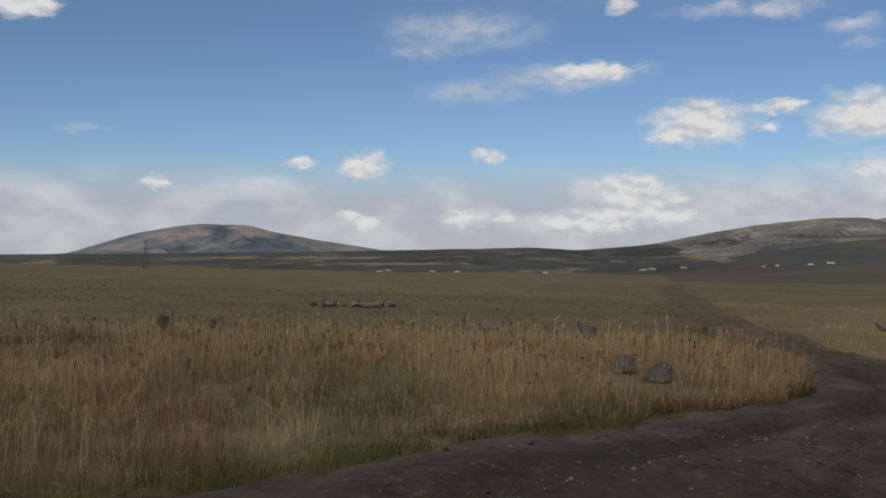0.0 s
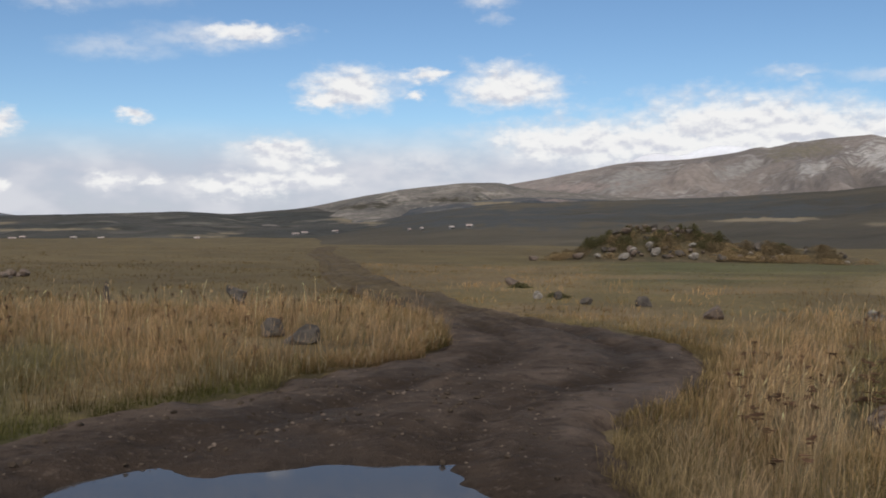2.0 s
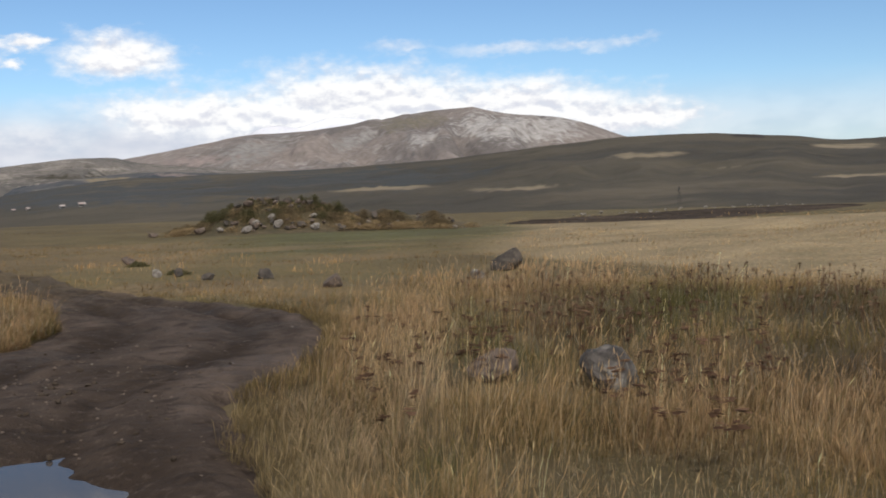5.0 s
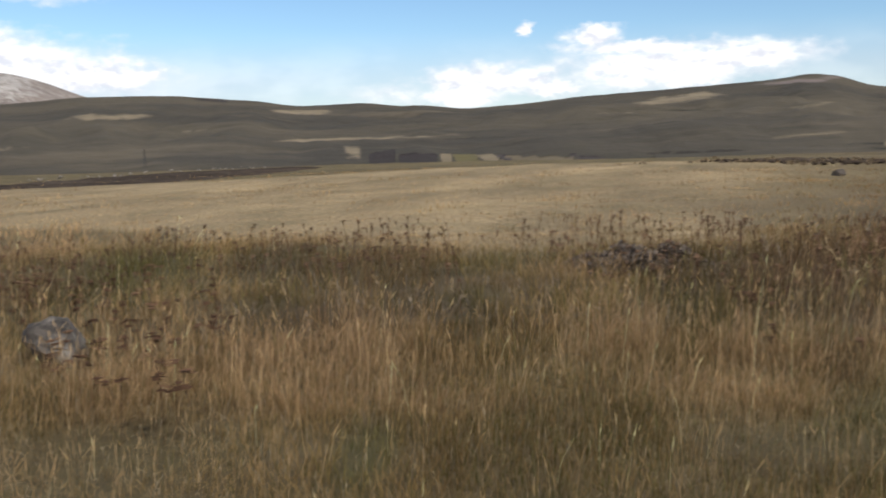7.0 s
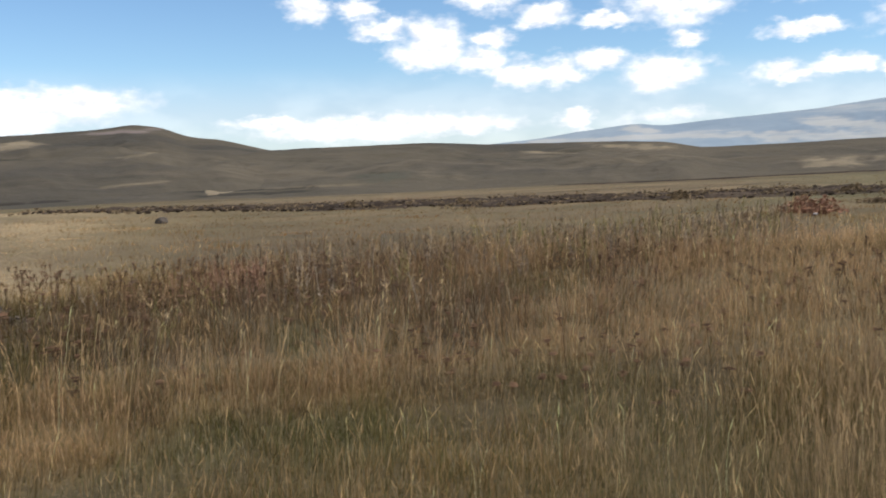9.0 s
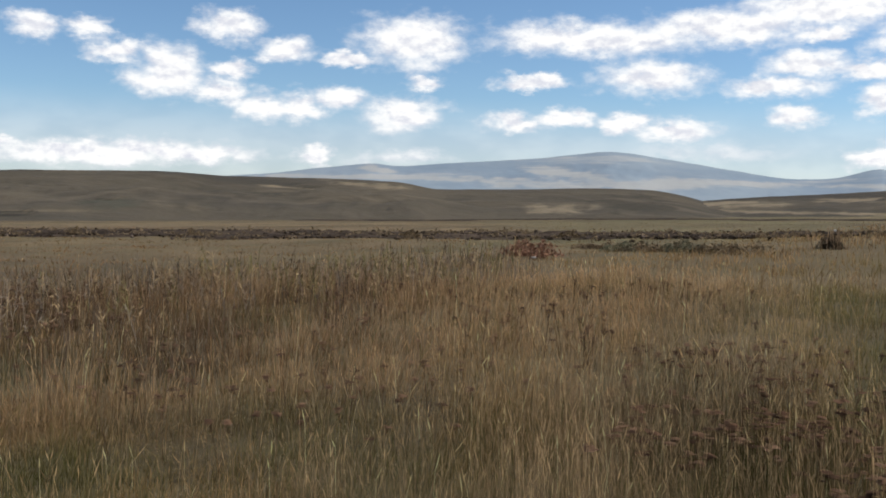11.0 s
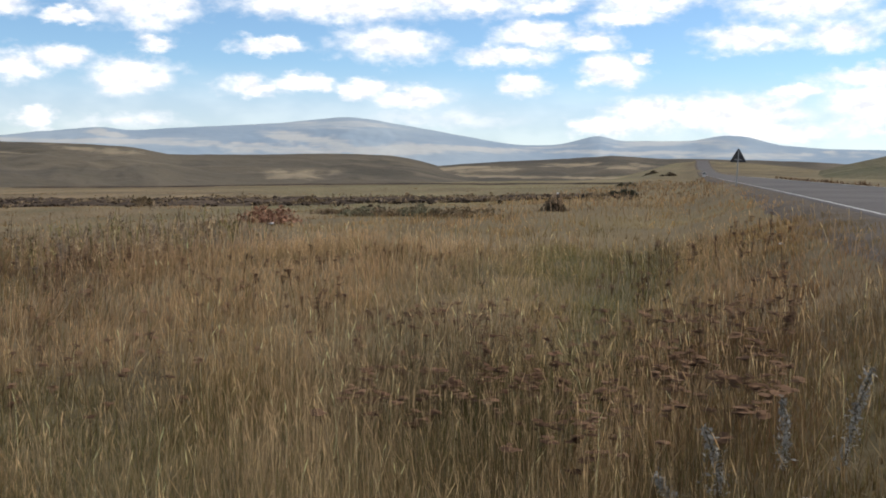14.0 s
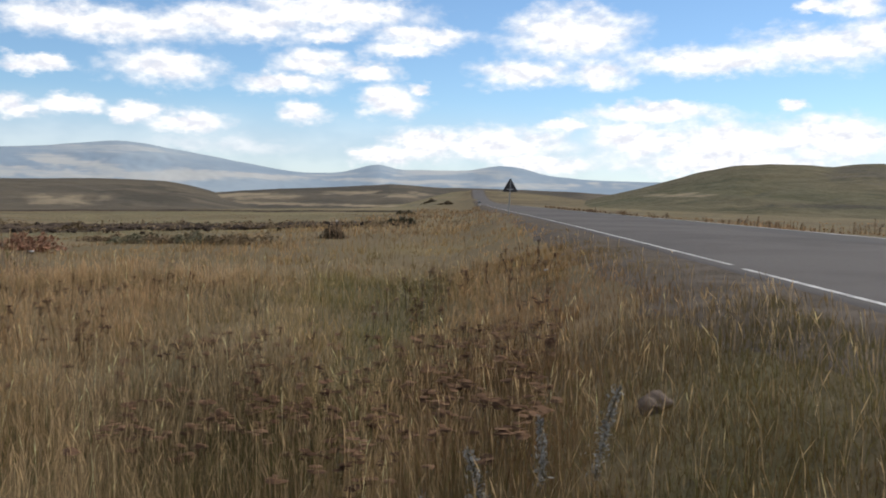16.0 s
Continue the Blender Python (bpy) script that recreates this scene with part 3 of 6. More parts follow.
SOIL = dict(gold=(0.19, 0.13, 0.062), straw=(0.19, 0.145, 0.08), olive=(0.085, 0.08, 0.032), dusk=(0.06, 0.052, 0.027), rust=(0.135, 0.09, 0.05),
            weed=(0.085, 0.06, 0.038), matted=(0.075, 0.058, 0.030))


def soil_colour(x, y):
    k = zones(x, y)
    patch = np.clip(0.5 + 0.9 * vnoise(x, y, 14, 21), 0, 1)[..., None]
    mottle = (1 + 0.30 * vnoise(x, y, 4.0, 23) + 0.25 * vnoise(x, y, 26.0, 24) + 0.25 * vnoise(x, y, 1.8, 25))[..., None]
    c = DULL * (1 - patch) + OLIVE * patch
    far = sm(30, 80, k["r"])[..., None]
    plain = np.array((0.155, 0.112, 0.052)) * (1 - 0.5 * patch) + np.array((0.115, 0.098, 0.042)) * 0.5 * patch
    c = c * (1 - far) + plain * far
    for key, col in (("far_green", np.array((0.138, 0.098, 0.043))), ("meadow", np.array((0.165, 0.122, 0.052))), ("low", np.array((0.182, 0.130, 0.070))),
                     ("pale", np.array((0.37, 0.275, 0.155))), ("weeds", WEED * 0.8)):
        f = k[key][..., None] * 0.9
        c = c * (1 - f) + col * f
    lush = (k["meadow"] * sm(26, 33, k["az"]) * np.clip(sm(44, 58, k["r"]) * 0.75 + 0.9 * sm(0.0, 0.5, vnoise(x * 0.5, y, 9.0, 22)), 0, 1))[..., None]
    c = c * (1 - lush) + np.array((0.105, 0.100, 0.038)) * lush
    tan = (np.maximum(k["meadow"], k["thin"]) * sm(0.05, 0.35, vnoise(x * 0.45, y, 5.0, 20)) * sm(60, 48, k["r"]))
    # straw-coloured strip of pasture between the track and the mound
    sere = k["far_green"] * sm(13, 16, k["az"]) * sm(30, 25, k["az"]) * sm(27, 33, k["r"]) * sm(66, 50, k["r"]) * np.clip(0.75 + vnoise(x * 0.5, y, 6.0, 9), 0, 1)
    tan = np.maximum(tan, sere)[..., None]
    c = c * (1 - 0.8 * tan) + np.array((0.25, 0.17, 0.088)) * 0.8 * tan
    lip = (sm(1.4, 1.15, track_side(x, y)) * sm(12, 8.5, k["r"]) * sm(26, 18, k["az"]))[..., None]
    c = c * (1 - 0.8 * lip) + np.array((0.05, 0.056, 0.02)) * 0.8 * lip
    # bands of paler and greener turf over the low field
    u, v = road_uv(x, y)
    band = vnoise(v * 1.0, u * 0.12, 5.0, 27)[..., None] * k["low"][..., None]
    c = c * (1 + 0.45 * band) + np.array((0.03, 0.035, 0.01)) * np.clip(-band, 0, 1)
    # old field strips farther out
    across, along_f = 0.77 * x - 0.63 * y, 0.63 * x + 0.77 * y
    strips = (vnoise(across, along_f * 0.06, 13.0, 16) * sm(70, 100, k["r"]) * sm(80, 92, k["az"]) * sm(160, 152, k["az"]))[..., None]
    c = c * (1 + 0.5 * np.clip(strips, -1, 1)) * (1 - 0.35 * np.clip(-2 * strips, 0, 1) * np.array((0.6, 0.9, 1.0)))
    moist = (k["low"] * sm(120, 132, k["az"]) * sm(32, 45, k["r"]) * np.clip(0.75 + 0.8 * vnoise(x, y, 8.0, 19), 0, 1))[..., None]
    c = c * (1 - 0.8 * moist) + np.array((0.15, 0.13, 0.06)) * 0.8 * moist
    mix = stands(x, y)
    for kind, col in SOIL.items():
        f = (mix[kind] * 0.7 * (1 - k["pale"]) * (1 - k["meadow"]) * (1 - k["far_green"]))[..., None]
        c = c * (1 - f) + np.array(col) * f
    # swaths of laid straw in the pale field
    swath = (vnoise(x * 0.35 + y * 0.2, y * 1.4 - x * 0.3, 3.2, 28) + 0.7 * vnoise(x * 0.25 - y * 0.6, y * 0.9 + x * 0.4, 5.0, 26))[..., None] * k["pale"][..., None]
    return c * (1 + (mottle - 1) * (1 - 0.6 * k["pale"][..., None])) * (1 + 0.4 * swath)


# ---------------------------------------------------------------- ground, hills and mountains
bearings = np.concatenate([np.arange(-32, 184, 0.4), np.arange(184, 328.1, 3.0)])
radii = np.concatenate([[0.0], 1.0 * (4950 / 1.0) ** np.linspace(0, 1, 230)])
A, Rr = np.meshgrid(bearings, radii, indexing="ij")
GX, GY = polar(A, Rr)
GZ = ground_z(GX, GY)
on_track = sm(1.35, 0.95, track_side(GX, GY))
GZ = GZ - 0.12 * on_track
ground = tagged(new("ground", grid_mesh("ground", GX, GY, GZ, GROUND, soil_colour(GX, GY))),
                "dry grassy steppe ground, brown and olive", "ground", kind="structure")


class Ridge:
    """A range of hills: crest heights in degrees over the eye at given bearings, foot and crest distance in metres."""

    def __init__(self, crest, foot, top, low, rugged=0.12, power=1.5, seed=1, back=0.5, wobble=0.12):
        self.az = np.array(crest[0::2], float)
        self.el = np.array(crest[1::2], float)
        self.foot, self.top, self.low, self.rugged, self.power, self.seed, self.back, self.wobble = foot, top, low, rugged, power, seed, back, wobble

    def crest(self, az):
        # smooth line through the summits and saddles
        e = np.interp(az, self.az, self.el)
        d = 0.5
        e = 0.5 * e + 0.25 * np.interp(az - d, self.az, self.el) + 0.25 * np.interp(az + d, self.az, self.el)
        return e + 0.02 * vnoise(az * 10, az * 0, 9, self.seed + 40)

    def at(self, az, s):
        top = self.top * (1 + self.wobble * vnoise(az * 10, az * 0 + 3, 60, self.seed))
        r = self.foot + (top - self.foot) * s
        x, y = polar(az, r)
        zc = EYE + top * np.tan(np.radians(self.crest(az)))
        up = np.clip(s, 0, 1) ** self.power
        z = self.low + (zc - self.low) * up
        z = z - np.maximum(s - 1, 0) * (zc - self.low) * 1.2
        rel = self.rugged * (zc - self.low)
        env = np.clip(s, 0, 1) * np.clip(1 - s, 0, 1) * 3
        size = (self.top - self.foot) * 0.35
        z = z + env * rel * vnoise(x, y, size, self.seed + 7, 5)
        # spurs and gullies down the slope
        gully = vnoise(np.radians(az) * self.top + 0.25 * size * vnoise(x, y, size * 0.6, self.seed + 9), s * (self.top - self.foot) * 0.3, size * 0.26, self.seed + 8, 4)
        z = z + env * rel * 0.9 * gully
        return x, y, z

    def sheet(self, step=0.15, rows=60):
        az = np.arange(self.az[0], self.az[-1] + 1e-6, step)
        s = np.concatenate([np.linspace(0, 1, rows), [1.03, 1.1, 1.3, 1 + self.back]])
        AZ, S = np.meshgrid(az, s, indexing="ij")
        return self.at(AZ, S)

    def spot(self, az, el):
        """The place on the slope at a bearing and height of view."""
        s = np.linspace(0.02, 0.995, 200)
        x, y, z = self.at(np.full(200, float(az)), s)
        e = np.maximum.accumulate(np.degrees(np.arctan2(z - EYE, np.hypot(x, y))))
        x, y, z = self.at(np.array([float(az)]), np.array([np.interp(el, e, s)]))
        return float(x[0]), float(y[0]), float(z[0])


ROSY, STUBBLE, PLOUGH, YELLOW, SCREE, BLUISH, STONY = (np.array(c) for c in (
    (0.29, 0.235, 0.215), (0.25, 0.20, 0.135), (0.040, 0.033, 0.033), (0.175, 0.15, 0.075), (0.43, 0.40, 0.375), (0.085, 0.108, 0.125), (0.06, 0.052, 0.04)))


def range_of(name, ridge, mat, label, step=0.15, rows=60, patches=()):
    """One range of hills. patches: fields, bare places and painted haze or shade on it, by bearings and heights of
    view, with their colour, slant and, for crisp strips, the lean of their sides (None: a soft patch)."""
    x, y, z = ridge.sheet(step, rows)
    az = bearing_of(x, y)
    el = np.degrees(np.arctan2(z - EYE, np.hypot(x, y)))
    amount, colour = np.zeros(x.shape), np.zeros(x.shape + (3,))
    wob = vnoise(az * 10, el * 25, 6, 29)
    for az0, az1, el0, el1, col, slant, lean in patches:
        hard = lean is not None
        mid, half = (az0 + az1) / 2, (az1 - az0) / 2
        e = el - slant * (az - mid) / half / 2
        soft_a, soft_e = (0.06, 0.04) if hard else (half * 0.5, (el1 - el0) * 0.45)
        k = 0.0 if hard else 1.0
        e, a = e + k * wob * (el1 - el0) * 0.35, az + k * wob * half * 0.3 + (lean or 0.0) * (el - el1)
        f = sm(az0 - soft_a, az0 + soft_a, a) * sm(az1 + soft_a, az1 - soft_a, a) * sm(el0 - soft_e, el0 + soft_e, e) * sm(el1 + soft_e, el1 - soft_e, e)
        f = f * (1.9 if hard else 1.0)
        colour = np.where((f > amount)[..., None], col, colour)
        amount = np.maximum(amount, f)
    me = grid_mesh(name, x, y, z, mat)
    me.attributes.new("patch", "FLOAT", "POINT").data.foreach_set("value", amount.astype(np.float32).ravel())
    rgba = np.ones(x.shape + (4,), np.float32)
    rgba[..., :3] = colour
    me.attributes.new("patch_colour", "FLOAT_COLOR", "POINT").data.foreach_set("color", rgba.ravel())
    return tagged(new(name, me), label, "mountain" if "mountain" in name else "hill", kind="structure")


valley = Ridge([-60, 0.2, -40, 0.1, -24, 0, -12, 0.1, -0.1, 0.27, 2.8, 0.33, 4.7, 0.4, 7.5, 0.23, 10, 0.4, 11.9, 0.58, 14, 0.34, 18, 0.5, 22, 0.62,
                26, 0.66, 30, 0.62, 36, 0.4, 42, 0.0], 900, 2000, -22, 0.35, 0.9, 2)
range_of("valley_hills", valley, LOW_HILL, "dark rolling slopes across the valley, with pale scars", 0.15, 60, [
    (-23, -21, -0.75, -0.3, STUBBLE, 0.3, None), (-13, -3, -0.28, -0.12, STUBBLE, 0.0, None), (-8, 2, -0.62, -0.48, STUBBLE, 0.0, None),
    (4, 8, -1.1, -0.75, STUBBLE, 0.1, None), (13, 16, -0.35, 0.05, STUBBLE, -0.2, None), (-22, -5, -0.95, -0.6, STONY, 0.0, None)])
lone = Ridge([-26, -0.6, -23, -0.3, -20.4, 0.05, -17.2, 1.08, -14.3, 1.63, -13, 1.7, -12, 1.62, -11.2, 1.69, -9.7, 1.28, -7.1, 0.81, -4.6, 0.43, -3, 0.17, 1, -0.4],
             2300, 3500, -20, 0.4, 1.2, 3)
# bare rosy ground, and bluish areas that deepen the painted haze
range_of("lone_mountain", lone, BLUE_HILL, "lone mountain with painted blue-grey haze and bare brown patches", 0.1, 60, [
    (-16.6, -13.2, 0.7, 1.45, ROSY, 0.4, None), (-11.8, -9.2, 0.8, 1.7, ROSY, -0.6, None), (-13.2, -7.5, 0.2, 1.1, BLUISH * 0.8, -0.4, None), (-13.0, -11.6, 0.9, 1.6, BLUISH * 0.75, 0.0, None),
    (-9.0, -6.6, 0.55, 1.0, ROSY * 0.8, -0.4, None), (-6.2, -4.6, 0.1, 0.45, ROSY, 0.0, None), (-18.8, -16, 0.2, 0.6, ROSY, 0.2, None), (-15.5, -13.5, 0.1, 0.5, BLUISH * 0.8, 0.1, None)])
pale = Ridge([8, 0.0, 12.1, 0.63, 15.1, 1.24, 17.9, 1.65, 20.7, 1.93, 22.9, 1.93, 23.6, 1.66, 27, 1.3, 32, 0.9, 38, 0.4], 1500, 2400, -10, 0.42, 1.3, 4)
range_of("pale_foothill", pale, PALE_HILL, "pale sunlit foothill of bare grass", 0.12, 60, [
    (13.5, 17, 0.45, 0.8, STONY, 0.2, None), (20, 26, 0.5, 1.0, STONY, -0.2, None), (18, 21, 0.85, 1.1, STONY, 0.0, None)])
massif = Ridge([16, 0.2, 20, 1.2, 23.2, 1.82, 26.8, 2.42, 29.7, 2.98, 32.7, 3.07, 36.4, 3.47, 39.8, 4.01, 42.4, 4.17, 44.2, 3.74, 47.4, 3.42, 49, 2.96,
                50.7, 2.27, 53, 1.6, 58, 0.6], 2100, 3700, 0, 0.36, 1.15, 5)
range_of("bare_mountain", massif, MOUNTAIN, "bare brown mountain with pale scree streaks", 0.08, 110, [
    (41.0, 48.6, 2.1, 3.7, SCREE, -0.5, None), (38.6, 40.6, 2.0, 2.9, SCREE * 0.85, 0.6, None), (28.0, 32.0, 1.4, 2.6, SCREE * 0.62, 0.8, None), (34.4, 37.0, 2.1, 2.9, SCREE * 0.7, 0.6, None), (24, 30, 1.3, 1.9, ROSY, 0.3, None), (37, 41, 3.0, 3.8, STONY * 3, 0.3, None)])
snow = Ridge([27, 1.5, 29.7, 2.95, 30.8, 3.42, 31.7, 3.52, 32.6, 3.2, 33.6, 3.65, 34.6, 3.85, 36.1, 3.75, 36.9, 3.55, 39, 2.5], 4000, 4500, 60, 0.1, 1.0, 6)
range_of("snow_mountain", snow, SNOW, "snow-covered peaks behind the brown mountain", 0.1, 30)
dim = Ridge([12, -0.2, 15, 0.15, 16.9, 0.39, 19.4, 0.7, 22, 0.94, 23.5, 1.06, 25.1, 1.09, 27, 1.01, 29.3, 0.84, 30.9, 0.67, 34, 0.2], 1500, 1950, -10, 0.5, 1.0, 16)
range_of("dim_foothill", dim, DIM_HILL, "low foothill painted dark blue for shadow and haze, with pale scars", 0.12, 50, [
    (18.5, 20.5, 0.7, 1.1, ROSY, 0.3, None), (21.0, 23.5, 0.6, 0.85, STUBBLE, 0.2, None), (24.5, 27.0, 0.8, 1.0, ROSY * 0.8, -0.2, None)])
west = Ridge([2, -2.6, 8, -1.7, 13, -0.7, 17, 0.1, 20, 0.5, 23.2, 0.8, 30.5, 0.89, 34.7, 1.01, 41, 1.3, 44.8, 1.67, 50.6, 2.18, 55.3, 2.2, 59.9, 1.83, 62, 1.5, 65.8, 1.62, 67.9, 1.37,
              69.1, 1.43, 71.4, 1.15, 74.8, 1.35, 78, 1.68, 81.8, 1.87, 85.9, 2.11, 88.4, 2.27, 90, 2.49, 91.5, 2.32, 92.8, 1.77, 94.6, 1.58, 97.4, 0.9, 102, 0.3],
             300, 1700, -14, 0.22, 1.15, 8)
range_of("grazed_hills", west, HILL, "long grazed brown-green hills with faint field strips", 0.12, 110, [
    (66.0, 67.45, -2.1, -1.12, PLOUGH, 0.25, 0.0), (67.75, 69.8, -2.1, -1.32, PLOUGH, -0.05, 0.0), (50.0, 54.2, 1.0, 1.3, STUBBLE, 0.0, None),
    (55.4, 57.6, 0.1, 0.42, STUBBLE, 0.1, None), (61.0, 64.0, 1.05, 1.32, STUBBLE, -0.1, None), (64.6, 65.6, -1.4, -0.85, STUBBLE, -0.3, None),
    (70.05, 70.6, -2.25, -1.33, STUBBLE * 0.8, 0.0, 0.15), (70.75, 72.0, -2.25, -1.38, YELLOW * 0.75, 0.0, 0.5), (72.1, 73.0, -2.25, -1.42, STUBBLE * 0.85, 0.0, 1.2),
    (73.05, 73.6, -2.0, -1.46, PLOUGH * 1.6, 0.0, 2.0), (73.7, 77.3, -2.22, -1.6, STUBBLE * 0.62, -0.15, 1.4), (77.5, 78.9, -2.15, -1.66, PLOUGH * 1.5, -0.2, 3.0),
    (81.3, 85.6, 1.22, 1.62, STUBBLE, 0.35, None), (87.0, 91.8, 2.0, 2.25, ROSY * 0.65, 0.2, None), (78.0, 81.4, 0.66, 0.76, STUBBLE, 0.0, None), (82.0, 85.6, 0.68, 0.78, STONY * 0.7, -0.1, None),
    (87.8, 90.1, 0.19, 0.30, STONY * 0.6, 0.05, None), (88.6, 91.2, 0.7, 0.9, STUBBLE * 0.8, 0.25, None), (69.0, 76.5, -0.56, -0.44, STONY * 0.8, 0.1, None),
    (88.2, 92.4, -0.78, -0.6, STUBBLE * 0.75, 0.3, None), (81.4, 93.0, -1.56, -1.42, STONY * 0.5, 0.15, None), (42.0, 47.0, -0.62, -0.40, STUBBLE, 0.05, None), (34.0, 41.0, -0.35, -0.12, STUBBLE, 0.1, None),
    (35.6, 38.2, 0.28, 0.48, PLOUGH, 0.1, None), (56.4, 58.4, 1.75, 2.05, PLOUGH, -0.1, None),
    # the last two, grey-blue, stand in for haze and cloud shadow
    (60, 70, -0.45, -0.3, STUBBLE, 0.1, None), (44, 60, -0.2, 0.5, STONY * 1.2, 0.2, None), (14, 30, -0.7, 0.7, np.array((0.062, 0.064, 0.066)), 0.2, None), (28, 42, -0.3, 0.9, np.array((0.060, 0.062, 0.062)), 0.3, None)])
front = Ridge([82, -1.0, 88, -0.2, 92, 0.35, 97, 0.93, 100, 1.02, 106.3, 1.13, 109.6, 0.93, 115.9, 0.93, 119.3, 0.8, 121.2, 0.45, 125, 0.0, 130, -0.6, 134, -1.8],
              260, 1000, -9, 0.32, 1.2, 9)
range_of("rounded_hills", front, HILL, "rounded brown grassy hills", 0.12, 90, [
    (93.6, 96.6, -1.28, -0.78, STUBBLE, 0.45, 0.3), (92.0, 99.5, -1.27, -1.17, STONY * 0.6, 0.0, None), (92.5, 99.5, -1.5, -1.38, STONY * 0.6, 0.1, None), (101.5, 105.3, -1.0, -0.4, np.array((0.078, 0.078, 0.058)), 0.0, None),
    (102.8, 103.7, -0.5, -0.36, STONY * 0.6, 0.0, None), (105.0, 108.8, -0.98, -0.6, STUBBLE * 0.7, -0.3, None), (111.5, 115.6, 0.28, 0.40, STUBBLE, -0.2, None),
    (114.6, 119.5, 0.45, 0.75, STUBBLE, -0.25, None), (107, 113, -0.1, 0.4, STONY * 1.1, -0.4, None), (97, 104, -1.2, -1.05, STUBBLE * 0.6, 0.1, None)])
plateau = Ridge([114, -0.2, 118, 0.3, 121, 0.44, 125, 0.5, 130.3, 0.68, 133.4, 0.64, 134.6, 0.45, 136, 0.1, 138, -0.4, 141, -1.2, 144, -1.9], 420, 1150, -7, 0.3, 1.1, 10)
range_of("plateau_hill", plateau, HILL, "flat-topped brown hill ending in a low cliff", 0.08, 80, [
    (126.0, 130.0, -0.75, -0.3, STUBBLE, 0.0, None), (130.5, 134.5, -0.6, 0.3, STONY, -0.2, None)])
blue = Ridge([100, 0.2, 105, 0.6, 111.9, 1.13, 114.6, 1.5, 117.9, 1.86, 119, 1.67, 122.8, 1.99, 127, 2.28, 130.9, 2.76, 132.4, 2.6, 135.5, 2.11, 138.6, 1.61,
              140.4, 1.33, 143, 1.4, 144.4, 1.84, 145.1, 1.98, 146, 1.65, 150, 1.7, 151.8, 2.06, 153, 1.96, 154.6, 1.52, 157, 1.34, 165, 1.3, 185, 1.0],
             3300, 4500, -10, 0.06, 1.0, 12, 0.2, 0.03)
# pale bands of haze, painted onto the slopes as patches
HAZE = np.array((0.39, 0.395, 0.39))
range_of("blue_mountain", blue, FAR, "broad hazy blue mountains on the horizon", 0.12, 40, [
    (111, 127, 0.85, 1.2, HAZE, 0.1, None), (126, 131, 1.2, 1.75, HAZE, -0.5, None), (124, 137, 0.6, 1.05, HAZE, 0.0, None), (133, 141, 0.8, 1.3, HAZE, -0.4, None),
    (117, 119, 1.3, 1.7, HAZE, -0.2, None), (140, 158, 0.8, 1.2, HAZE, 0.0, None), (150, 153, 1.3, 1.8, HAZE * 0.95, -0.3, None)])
rise = Ridge([129, -1.2, 133, -0.4, 136, 0.1, 139.7, 0.4, 143.8, 0.66, 145.7, 0.84, 148, 0.72, 152, 0.72, 156, 0.66, 160, 0.5, 172, 0.3, 185, 0.2], 600, 1200, -14, 0.2, 0.9, 13)
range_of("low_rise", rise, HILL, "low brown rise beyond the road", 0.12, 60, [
    (135, 141, -0.3, 0.15, STUBBLE, 0.1, None), (141, 148, 0.1, 0.4, STUBBLE, 0.0, None), (133, 150, -0.55, -0.35, STUBBLE, 0.0, None)])
right = Ridge([154, -0.6, 157, 0.3, 159.6, 0.93, 161.1, 1.37, 162.9, 1.94, 164.7, 2.34, 167, 2.45, 168.7, 2.41, 169.7, 2.28, 170.7, 2.5, 172, 2.54, 176, 2.3, 186, 1.4, 200, 0.2],
              260, 760, -2.5, 0.16, 1.2, 14)
range_of("green_hill", right, GREEN_HILL, "smooth olive-green grassy hill beside the road", 0.1, 80, [
    (160.0, 163.5, 0.5, 0.75, STUBBLE, 0.1, None), (169.3, 173, 1.6, 2.5, STONY * 1.4, 0.2, None), (166, 176, 0.15, 0.4, STONY, 0.0, None)])
behind = Ridge([190, 0.2, 210, 1.0, 240, 1.4, 270, 0.9, 300, 1.3, 322, 0.4], 800, 2000, -12, 0.2, 1.2, 15)
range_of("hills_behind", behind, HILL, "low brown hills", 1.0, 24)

# ---------------------------------------------------------------- dirt track and puddle
PUDDLE = (0.95, 4.9, 1.5, 2.15, radians(0))


def puddle_depth(x, y):
    dx, dy = x - PUDDLE[0], y - PUDDLE[1]
    c, s = math.cos(PUDDLE[4]), math.sin(PUDDLE[4])
    a, b = (dx * c + dy * s) / PUDDLE[2], (-dx * s + dy * c) / PUDDLE[3]
    return (np.abs(a) ** 2.2 + np.abs(b) ** 2.2) ** (1 / 2.2) + 0.12 * vnoise(x, y, 1.1, 31) + 0.03 * vnoise(x, y, 0.3, 32)


SURFACE = []


